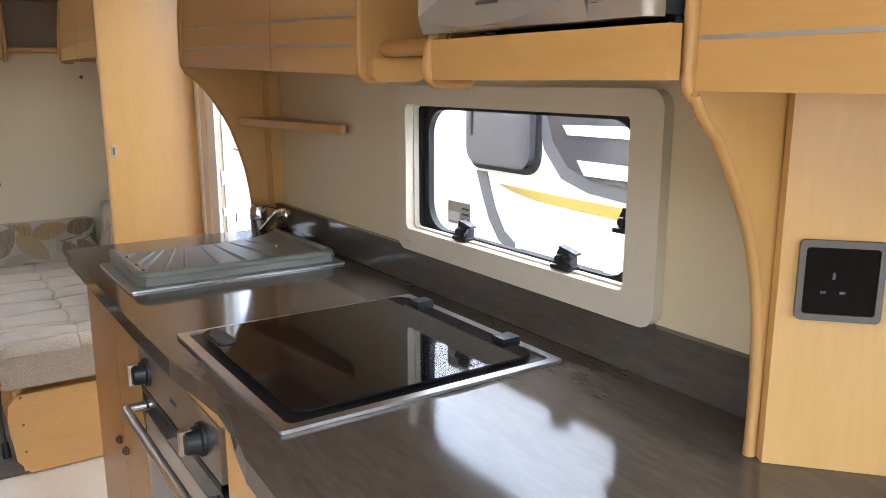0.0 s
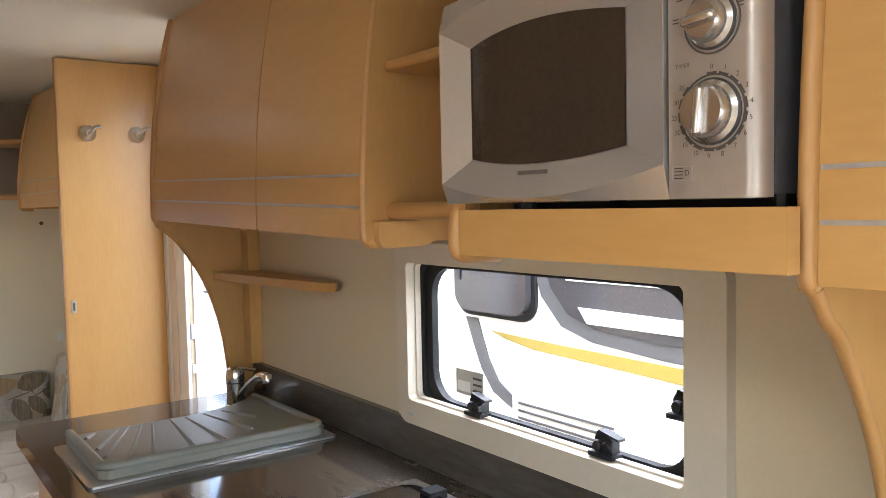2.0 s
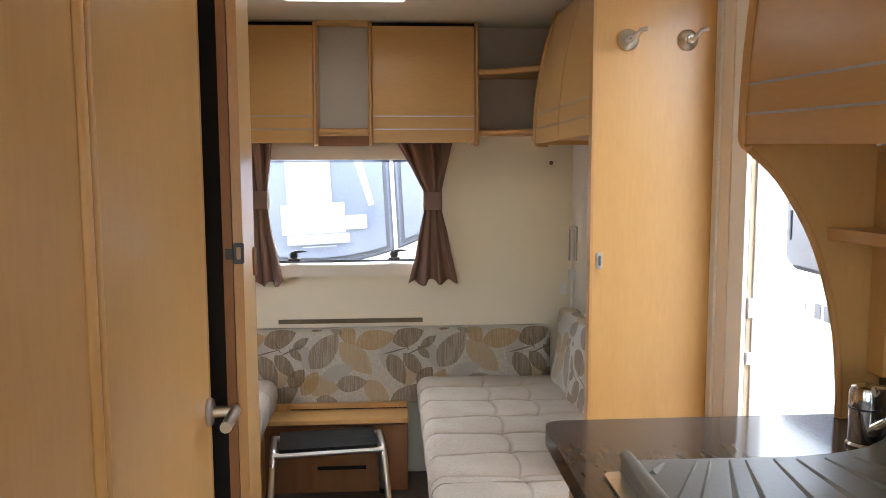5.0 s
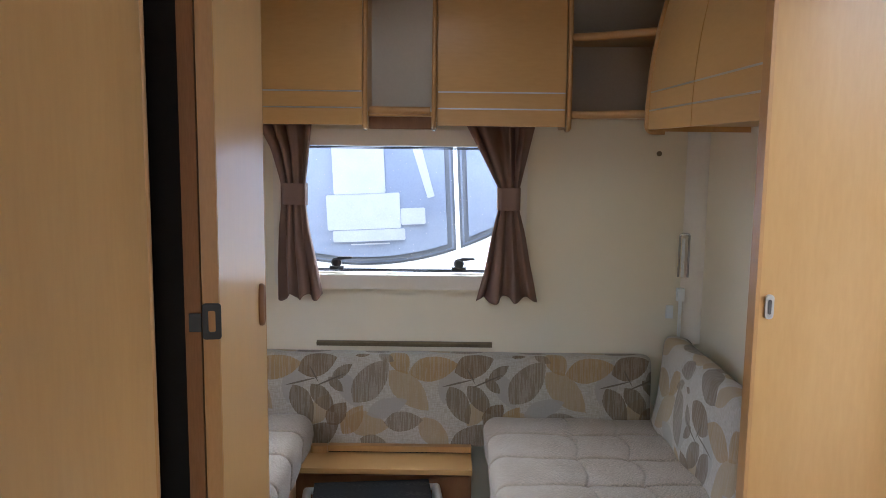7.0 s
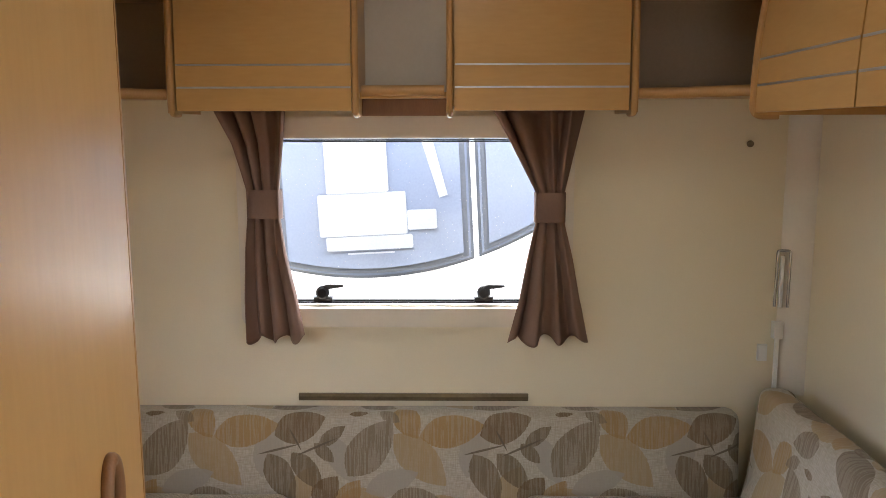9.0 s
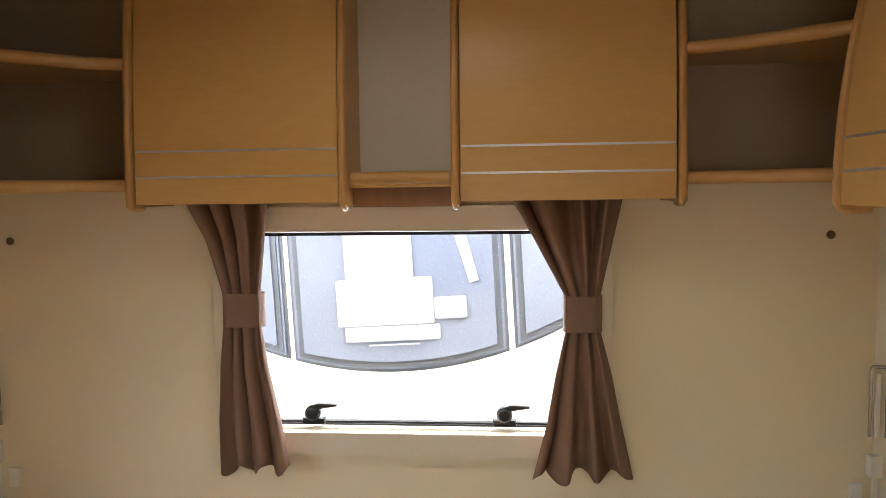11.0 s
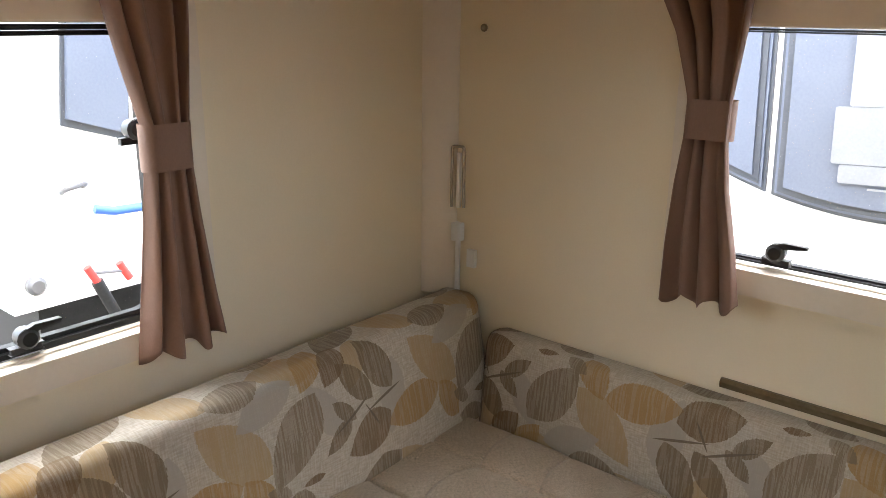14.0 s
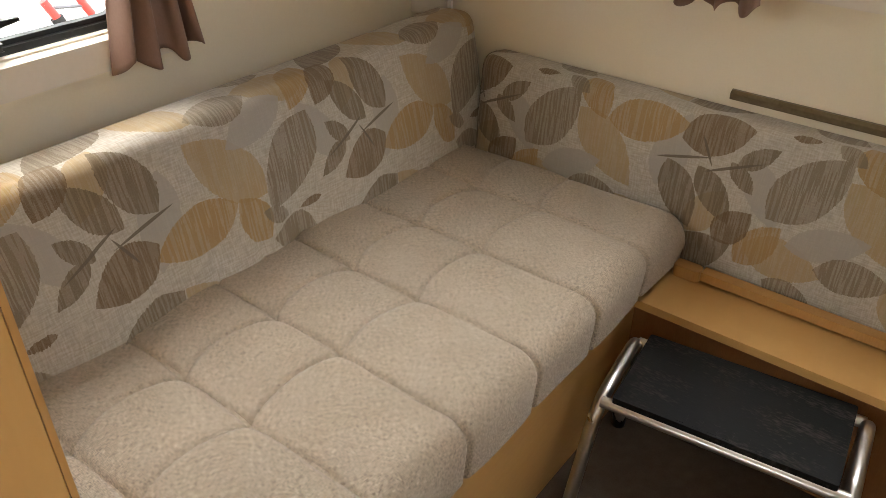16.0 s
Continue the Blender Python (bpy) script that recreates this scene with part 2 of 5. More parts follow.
def leafy(name):
    """Woven cloth with large leaves and sprigs; the print repeats every REPEAT metres."""
    m = woven(name, (0.425, 0.38, 0.312), (0.455, 0.41, 0.342), 0.82, 1.12, 330)
    nt = m.node_tree
    n, l, bs = nt.nodes, nt.links, nt.nodes["Principled BSDF"]
    tc = n.new("ShaderNodeTexCoord")
    base = bs.inputs["Base Color"].links[0].from_socket

    def calc(op, a, b=None, c=None):
        k = n.new("ShaderNodeMath")
        k.operation = op
        for i, v in enumerate((a, b, c)):
            if v is None:
                continue
            if isinstance(v, (int, float)):
                k.inputs[i].default_value = v
            else:
                l.new(v, k.inputs[i])
        return k.outputs[0]

    def threads(sx, sy, detail=2):
        mp, nz = n.new("ShaderNodeMapping"), n.new("ShaderNodeTexNoise")
        mp.inputs["Scale"].default_value = (sx, sy, 1)
        nz.inputs["Scale"].default_value, nz.inputs["Detail"].default_value = 1.0, detail
        l.new(tc.outputs["UV"], mp.inputs[0])
        l.new(mp.outputs[0], nz.inputs["Vector"])
        return nz.outputs[0]

    xyz = n.new("ShaderNodeSeparateXYZ")
    l.new(tc.outputs["UV"], xyz.inputs[0])
    ragged = calc("MULTIPLY_ADD", threads(320, 110), 0.0075, -0.0040)
    upright, cross = threads(210, 9), threads(500, 500)

    def leaf(du, dv, turn, ln, wd):
        x = calc("WRAP", calc("SUBTRACT", xyz.outputs[0], du), REPEAT / 2, -REPEAT / 2)
        y = calc("WRAP", calc("SUBTRACT", xyz.outputs[1], dv), 0.185, -0.185)
        ca, sa = math.cos(radians(turn)), math.sin(radians(turn))
        u = calc("DIVIDE", calc("MULTIPLY_ADD", x, ca, calc("MULTIPLY", y, sa)), ln)
        u = calc("MINIMUM", calc("MAXIMUM", u, -1.6), 1.6)
        v = calc("MULTIPLY_ADD", y, ca, calc("MULTIPLY", x, -sa))
        hw = calc("MULTIPLY", calc("SUBTRACT", 1.0, calc("POWER", calc("ABSOLUTE", u), 2.4)), calc("MULTIPLY_ADD", u, -0.22 * wd, 1.06 * wd))
        return calc("SUBTRACT", hw, calc("ABSOLUTE", v))

    # kinds of leaf: colour, strength of the stripes, leaves as (across, up, turn, half length, half width)
    kinds = [
        ((0.365, 0.262, 0.135), 0.35, ((-0.225, -0.030, -45, 0.098, 0.044), (-0.37, -0.150, -8, 0.076, 0.040), (-0.135, -0.185, -50, 0.078, 0.038), (0.01, -0.10, 60, 0.06, 0.03))),
        ((0.35, 0.315, 0.265), 0.2, ((-0.08, 0.005, 75, 0.085, 0.035), (-0.30, -0.09, 20, 0.075, 0.03), (0.11, -0.03, -60, 0.075, 0.030))),
        ((0.33, 0.205, 0.075), 0.45, ((-0.140, 0.048, 10, 0.088, 0.040), (-0.258, 0.074, -60, 0.054, 0.032), (0.125, -0.135, 55, 0.062, 0.030))),
        ((0.195, 0.150, 0.095), 0.55, ((-0.358, 0.002, 52, 0.097, 0.047), (-0.243, -0.139, 5, 0.068, 0.033), (-0.342, -0.222, -20, 0.056, 0.028), (-0.306, 0.088, -30, 0.032, 0.015))),
        ((0.155, 0.112, 0.063), 0.4, ((-0.050, -0.080, -62, 0.074, 0.034), (0.020, -0.061, -50, 0.064, 0.027), (0.086, 0.034, 38, 0.044, 0.017), (0.066, -0.012, -45, 0.037, 0.016), (-0.003, -0.198, 30, 0.092, 0.042))),
        ((0.150, 0.092, 0.040), 0.35, ((0.001, 0.060, 20, 0.072, 0.040), (0.070, -0.114, 50, 0.050, 0.030), (-0.388, 0.096, 5, 0.026, 0.008))),
        ((0.130, 0.100, 0.065), 0.0, ((-0.052, -0.002, 14, 0.062, 0.0028), (0.046, 0.004, 24, 0.062, 0.0028), (-0.010, 0.022, -62, 0.034, 0.0026))),
    ]
    for col, striped, leaves in kinds:
        best = None
        for lf in leaves:
            d = leaf(*lf)
            best = d if best is None else calc("MAXIMUM", best, d)
        solid_leaf = striped == 0.0
        mask = calc("GREATER_THAN", best, 0.0 if solid_leaf else ragged)
        gap = calc("MULTIPLY_ADD", calc("GREATER_THAN", upright, 0.50), striped * 0.62, 1.0 - striped * 0.62)
        mask = calc("MULTIPLY", calc("MULTIPLY", mask, gap), calc("MULTIPLY_ADD", cross, 0.55, 0.62))
        mx = n.new("ShaderNodeMix")
        mx.data_type = "RGBA"
        mx.clamp_factor = True
        l.new(mask, mx.inputs[0])
        l.new(base, mx.inputs[6])
        mx.inputs[7].default_value = (*col, 1)
        base = mx.outputs[2]
    l.new(base, bs.inputs["Base Color"])
    return m


REPEAT = 0.545
M_LEAF = leafy("leaf_print_cloth")


# ---- mesh helpers ----
def thing(name, at, label, category, group="", kind=""):
    ob = new(name)
    ob.location = at
    ob.empty_display_size = 0.05
    return tagged(ob, label, category, group, kind)


def root_of(ob):
    while ob.parent:
        ob = ob.parent
    return ob


def part(name, bm, mat, parent=None, label="", bevel=0.0, smooth=False, seg=2):
    """Links a bmesh in world coordinates as one mesh object, under a thing where one is given."""
    if bevel > 0:
        edges = [e for e in bm.edges if len(e.link_faces) == 2 and e.calc_face_angle(0) > 0.6]
        bmesh.ops.bevel(bm, geom=edges, offset=bevel, segments=seg, affect="EDGES", profile=0.5, clamp_overlap=True)
    if parent is not None:
        bmesh.ops.translate(bm, verts=bm.verts, vec=-root_of(parent).location)
    bmesh.ops.recalc_face_normals(bm, faces=bm.faces)
    me = bpy.data.meshes.new(name)
    bm.to_mesh(me)
    bm.free()
    me.materials.append(mat)
    if smooth:
        for p in me.polygons:
            p.use_smooth = True
        me.set_sharp_from_angle(angle=radians(38))
    ob = new(name, me)
    if parent is not None:
        ob.parent = parent
    if label:
        ob["label"] = label
    return ob


def box(x0, x1, y0, y1, z0, z1, bm=None):
    bm = bm or bmesh.new()
    v = [bm.verts.new((x, y, z)) for z in (z0, z1) for x, y in ((x0, y0), (x1, y0), (x1, y1), (x0, y1))]
    for f in ((3, 2, 1, 0), (4, 5, 6, 7), (0, 1, 5, 4), (1, 2, 6, 5), (2, 3, 7, 6), (3, 0, 4, 7)):
        bm.faces.new([v[i] for i in f])
    return bm


def prism(pts, axis, a, b, bm=None):
    """A polygon, drawn in the two other axes in their order, pulled along axis from a to b."""
    bm = bm or bmesh.new()

    def put(p, k):
        c = list(p)
        c.insert("xyz".index(axis), k)
        return bm.verts.new(c)

    lo, hi = [put(p, a) for p in pts], [put(p, b) for p in pts]
    n = len(pts)
    bm.faces.new(lo[::-1])
    bm.faces.new(hi)
    for i in range(n):
        bm.faces.new((lo[i], lo[(i + 1) % n], hi[(i + 1) % n], hi[i]))
    return bm


def tube(path, r, seg=10, bm=None, closed=False):
    """A round bar along a path of points."""
    bm = bm or bmesh.new()
    pts = [Vector(p) for p in path]
    rings, up = [], None
    for i, p in enumerate(pts):
        a = pts[i - 1] if i or closed else p
        b = pts[(i + 1) % len(pts)] if i < len(pts) - 1 or closed else p
        d = (b - a).normalized()
        if up is None:
            up = Vector((0, 0, 1)) if abs(d.z) < 0.9 else Vector((1, 0, 0))
        s = d.cross(up).normalized()
        up = s.cross(d).normalized()
        rings.append([bm.verts.new(p + r * (math.cos(k * math.tau / seg) * s + math.sin(k * math.tau / seg) * up)) for k in range(seg)])
    pairs = list(zip(rings, rings[1:])) + ([(rings[-1], rings[0])] if closed else [])
    for p, q in pairs:
        for k in range(seg):
            bm.faces.new((p[k], p[(k + 1) % seg], q[(k + 1) % seg], q[k]))
    if not closed:
        bm.faces.new(rings[0][::-1])
        bm.faces.new(rings[-1])
    return bm


def lathe(prof, at, axis, seg=24, bm=None):
    """Rings of (radius, distance along axis), closed at both ends."""
    bm = bm or bmesh.new()
    axis = Vector(axis).normalized()
    s = axis.orthogonal().normalized()
    u = axis.cross(s)
    at = Vector(at)
    rings = [[bm.verts.new(at + axis * h + max(r, 1e-4) * (math.cos(k * math.tau / seg) * s + math.sin(k * math.tau / seg) * u)) for k in range(seg)] for r, h in prof]
    for p, q in zip(rings, rings[1:]):
        for k in range(seg):
            bm.faces.new((p[k], p[(k + 1) % seg], q[(k + 1) % seg], q[k]))
    bm.faces.new(rings[0][::-1])
    bm.faces.new(rings[-1])
    return bm


def bend(pts, r, n=5):
    """A path of points with its inner corners rounded."""
    pts = [Vector(p) for p in pts]
    out = [pts[0]]
    for a, b, c in zip(pts, pts[1:], pts[2:]):
        p, q = b + (a - b).normalized() * r, b + (c - b).normalized() * r
        out += [(1 - t) ** 2 * p + 2 * t * (1 - t) * b + t * t * q for t in (i / n for i in range(n + 1))]
    return out + [pts[-1]]


def rounded(x0, x1, y0, y1, r, n=6):
    """The outline of a rectangle with round corners."""
    out = []
    for cx, cy, a in ((x1 - r, y1 - r, 0), (x0 + r, y1 - r, 90), (x0 + r, y0 + r, 180), (x1 - r, y0 + r, 270)):
        out += [(cx + r * math.cos(radians(a + 90 * i / n)), cy + r * math.sin(radians(a + 90 * i / n))) for i in range(n + 1)]
    return out


def ring(outer, inner, axis, a, b, bm=None):
    """A frame between two outlines with the same number of points, from a to b along axis."""
    bm = bm or bmesh.new()

    def put(p, k):
        c = list(p)
        c.insert("xyz".index(axis), k)
        return bm.verts.new(c)

    oa, ob_, ia, ib = [[put(p, k) for p in pts] for pts, k in ((outer, a), (outer, b), (inner, a), (inner, b))]
    n = len(outer)
    for i in range(n):
        j = (i + 1) % n
        bm.faces.new((oa[i], oa[j], ob_[j], ob_[i]))
        bm.faces.new((ia[i], ib[i], ib[j], ia[j]))
        bm.faces.new((oa[i], ia[i], ia[j], oa[j]))
        bm.faces.new((ob_[i], ob_[j], ib[j], ib[i]))
    return bm


def sheet(rows, mat_uv=True, bm=None):
    """A surface through rows of points, with UVs in metres along the rows and across them."""
    bm = bm or bmesh.new()
    uv = bm.loops.layers.uv.verify()
    rows = [[Vector(p) for p in r] for r in rows]
    grid = [[bm.verts.new(p) for p in r] for r in rows]
    mid = len(rows) // 2
    us = [0.0]
    for a, b in zip(rows[mid], rows[mid][1:]):
        us.append(us[-1] + (b - a).length)
    col = len(rows[0]) // 2
    vs = [0.0]
    for a, b in zip(rows, rows[1:]):
        vs.append(vs[-1] + (b[col] - a[col]).length)
    for i in range(len(rows) - 1):
        for j in range(len(rows[0]) - 1):
            f = bm.faces.new((grid[i][j], grid[i][j + 1], grid[i + 1][j + 1], grid[i + 1][j]))
            for lp, (a, b) in zip(f.loops, ((i, j), (i, j + 1), (i + 1, j + 1), (i + 1, j))):
                lp[uv].uv = (us[b], vs[a])
    return bm


XR, XK, XL, YE, ZC = 1.065, 1.11, -1.045, 3.60, 1.945

# ---- the shell ----
floor = part("floor", box(XL - 0.04, XK + 0.04, -1.75, 2.15, -0.05, 0.0), M_LINO)
tagged(floor, "pale cream lino floor of the kitchen aisle", "floor", kind="structure")
carpet = part("floor_carpet", box(XL - 0.04, XK + 0.04, 2.15, YE + 0.04, -0.05, 0.006), M_CARPET)
tagged(carpet, "brown grey carpet between the seats", "carpet", kind="structure")


def holes_wall(axis, a, b, u0, u1, z0, z1, holes):
    """A wall with square openings (u0, u1, z0, z1), side by side along it."""
    bm = bmesh.new()

    def slab(p, q, r, s):
        if q - p > 1e-4 and s - r > 1e-4:
            box(*((a, b, p, q, r, s) if axis == "x" else (p, q, a, b, r, s)), bm=bm)

    at = u0
    for p, q, r, s in sorted(holes):
        slab(at, p, z0, z1)
        slab(p, q, z0, r)
        slab(p, q, s, z1)
        at = q
    slab(at, u1, z0, z1)
    return bm


# The hole from y -1.5 to -0.8 is unseen, added for light.
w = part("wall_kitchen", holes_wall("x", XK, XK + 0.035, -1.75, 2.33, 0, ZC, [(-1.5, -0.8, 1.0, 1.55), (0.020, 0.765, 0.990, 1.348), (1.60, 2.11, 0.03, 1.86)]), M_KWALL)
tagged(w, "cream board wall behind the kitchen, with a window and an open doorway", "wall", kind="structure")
w = part("wall_right", box(XR, XR + 0.08, 2.33, YE, 0, ZC), M_WALL)
tagged(w, "cream board side wall by the seat", "wall", kind="structure")
w = part("wall_end", holes_wall("y", YE, YE + 0.035, XL - 0.04, XK + 0.04, 0, ZC, [(-0.40, 0.44, 0.935, 1.405)]), M_WALL)
tagged(w, "cream board end wall with a wide window", "wall", kind="structure")
# The hole below y 0 is an added opening for the left lamp.
w = part("wall_left", holes_wall("x", XL - 0.035, XL, -1.75, YE, 0, ZC, [(-1.0, -0.15, 1.0, 1.48), (2.30, 2.86, 0.850, 1.40)]), M_WALL)
tagged(w, "cream board side wall with a curtained window", "wall", kind="structure")
w = part("wall_front", holes_wall("y", -1.79, -1.75, XL - 0.04, XK + 0.04, 0, ZC, [(-0.75, 0.75, 0.9, 1.5)]), M_WALL)
tagged(w, "unseen cream board front wall with an assumed window", "wall", kind="structure")
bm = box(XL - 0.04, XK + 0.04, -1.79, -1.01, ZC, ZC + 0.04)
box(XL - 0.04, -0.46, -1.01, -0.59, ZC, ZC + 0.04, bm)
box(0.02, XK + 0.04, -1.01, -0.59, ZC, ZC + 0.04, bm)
box(XL - 0.04, XK + 0.04, -0.59, 2.63, ZC, ZC + 0.04, bm)
box(XL - 0.04, XK + 0.04, 2.99, YE + 0.04, ZC, ZC + 0.04, bm)
box(XL - 0.04, -0.14, 2.63, 2.99, ZC, ZC + 0.04, bm)
box(0.27, XK + 0.04, 2.63, 2.99, ZC, ZC + 0.04, bm)
w = part("ceiling", bm, M_CEIL)
tagged(w, "cream board ceiling", "ceiling", kind="structure")


# ---- windows ----
def swing_catch(win, at, out, along):
    """A black window catch: base plate, body and lever."""
    o, a, p = Vector(out), Vector(along), Vector(at)
    up = Vector((0, 0, 1))

    def slab(c, ra, ro, rz):
        bm = bmesh.new()
        bmesh.ops.create_cube(bm, size=1.0)
        for v in bm.verts:
            v.co = p + c[0] * a + c[1] * o + c[2] * up + v.co.x * ra * a + v.co.y * ro * o + v.co.z * rz * up
        return bm

    c = part("catch", slab((0, 0.006, -0.008), 0.05, 0.012, 0.012), M_BLACK, win, "black plastic window catch", 0.002)
    part("catch_body", lathe([(0.016, -0.01), (0.018, 0), (0.018, 0.014), (0.012, 0.02)], p + 0.008 * o + 0.012 * up, o, 14), M_BLACK, c, smooth=True)
    bm = prism([(-0.016, 0.014), (-0.010, 0.026), (0.012, 0.034), (0.055, 0.033), (0.056, 0.028), (0.016, 0.022), (0.010, 0.010)], "y", 0.012, 0.024)
    for v in bm.verts:
        v.co = p + v.co.x * a + v.co.y * o + v.co.z * up
    part("catch_lever", bm, M_BLACK, c)


def window(name, axis, wall, out, u0, u1, z0, z1, outer, label, deep=0.035, proud=0.028, frame_mat=None, seal=0.022, grow=(0, 0, 0, 0), corner=0.03):
    """A framed window: moulded frame on the wall, black seal, acrylic pane. out: the side of the room, +1 or -1 along axis."""
    mid = ((u0 + u1) / 2, wall) if axis == "y" else (wall, (u0 + u1) / 2)
    win = thing(name, (*mid, z0), label, "window", kind="structure")
    o0, o1, q0, q1 = outer
    n = 6
    part("window_frame", ring(rounded(o0, o1, q0, q1, 0.03, n), rounded(u0, u1, z0, z1, 0.012, n), axis, wall + out * 0.001, wall + out * proud),
         frame_mat or M_FRAME, win, bevel=0.006, smooth=True)
    part("reveal", ring(rounded(u0, u1, z0, z1, 0.012, n), rounded(u0 + 0.004, u1 - 0.004, z0 + 0.004, z1 - 0.004, 0.012, n), axis, wall + out * 0.001, wall - out * 0.012),
         frame_mat or M_FRAME, win)
    u0, u1, z0, z1 = u0 - grow[0], u1 + grow[1], z0 - grow[2], z1 + grow[3]
    part("seal", ring(rounded(u0 + 0.006, u1 - 0.006, z0 + 0.006, z1 - 0.006, corner, n), rounded(u0 + 0.006 + seal * 0.5, u1 - 0.006 - seal * 0.5, z0 + 0.006 + seal * 0.38, z1 - 0.006 - seal * 0.38, corner + 0.004, n), axis, wall - out * 0.013, wall - out * deep),
         M_RUBBER, win, bevel=0.002, smooth=True)
    part("sash_edge", ring(rounded(u0 + 0.007 + seal * 0.5, u1 - 0.007 - seal * 0.5, z0 + 0.007 + seal * 0.38, z1 - 0.007 - seal * 0.38, corner + 0.004, n), rounded(u0 + 0.006 + seal, u1 - 0.006 - seal, z0 + 0.006 + seal * 0.75, z1 - 0.006 - seal * 0.75, corner + 0.008, n), axis, wall - out * 0.020, wall - out * deep),
         M_RUBBER, win, bevel=0.002, smooth=True)
    pane = part("pane", prism(rounded(u0 + 0.01, u1 - 0.01, z0 + 0.01, z1 - 0.01, 0.035, n), axis, wall - out * (deep + 0.001), wall - out * (deep + 0.005)), M_GLASS, win, "clear acrylic pane")
    pane.visible_shadow = False
    return win


kw = window("window_1", "x", XK, -1, 0.062, 0.731, 1.031, 1.312, (-0.004, 0.768, 0.982, 1.352), "cream framed kitchen window with black catches", proud=0.021, frame_mat=M_KFRAME, seal=0.044, grow=(0.03, 0.018, 0.034, 0.028), corner=0.05)
part("inner_lip", ring(rounded(0.046, 0.747, 1.012, 1.328, 0.045, 6), rounded(0.053, 0.740, 1.019, 1.321, 0.042, 6), "x", XK + 0.0125, XK + 0.006), M_WHITE, kw, "white inner lip")
part("side_moulding", box(XK - 0.0065, XK - 0.001, 0.7695, 0.790, 0.985, 1.335), M_KFRAME, kw, bevel=0.002)


def block_catch(win, y, z, turn=0.0):
    """A squat black catch on the sash: foot, sloping block, two knobs and a flat lever."""
    c = part("catch", box(XK - 0.010, XK + 0.016, y - 0.022, y + 0.026, z - 0.013, z - 0.006), M_BLACK, win, "squat black window catch", 0.002)
    part("catch_body", prism([(y - 0.014, z - 0.006), (y + 0.021, z - 0.006), (y + 0.021, z + 0.014), (y + 0.015, z + 0.024), (y - 0.004, z + 0.024), (y - 0.014, z + 0.012)], "x", XK + 0.0, XK + 0.018), M_BLACK, c, bevel=0.002)
    for d in (-0.008, 0.010):
        part("catch_knob", lathe([(0.009, 0), (0.010, 0.004), (0.008, 0.009)], (XK + 0.0, y + d, z + 0.004), (-1, 0, 0), 12), M_BLACK, c, smooth=True)
    part("catch_lever", prism([(y - 0.004, z + 0.0245), (y + 0.013, z + 0.0245), (y + 0.010, z + 0.029), (y - 0.030, z + 0.021 + turn), (y - 0.030, z + 0.017 + turn)], "x", XK - 0.004, XK + 0.012), M_BLACK, c, bevel=0.001)


for y in (0.535, 0.222):
    block_catch(kw, y, 1.046)
block_catch(kw, 0.074, 1.135)
bm = box(XK + 0.029, XK + 0.031, 0.55, 0.635, 1.055, 1.105)
st = part("sticker", bm, varied("pale_sticker", (0.42, 0.41, 0.37), (0.48, 0.47, 0.43), 0.5, scale=30), kw, "pale printed sticker on the pane")
part("sticker_box", box(XK + 0.0275, XK + 0.0288, 0.59, 0.628, 1.062, 1.082), M_WHITE, st)
for k in range(3):
    part("print_bar", box(XK + 0.0275, XK + 0.0288, 0.555, 0.58, 1.066 + 0.012 * k, 1.070 + 0.012 * k), M_PRINT, st)

part("frame_mark", box(XK - 0.0295, XK - 0.0278, 0.705, 0.722, 1.003, 1.009), M_LINE, kw)
ew = window("window_2", "y", YE, -1, -0.392, 0.432, 0.945, 1.395, (-0.418, 0.456, 0.895, 1.447), "cream framed end window with two black catches", seal=0.010)
for x in (-0.205, 0.225):
    swing_catch(ew, (x, YE + 0.012, 0.972), (0, -1, 0), (1, 0, 0))
lw = window("window_3", "x", XL, 1, 2.31, 2.85, 0.860, 1.39, (2.24, 2.92, 0.810, 1.44), "cream framed side window behind the seat", seal=0.024)
swing_catch(lw, (XL - 0.012, 2.58, 0.888), (1, 0, 0), (0, 1, 0))
swing_catch(lw, (XL - 0.012, 2.80, 1.20), (1, 0, 0), (0, 1, 0))


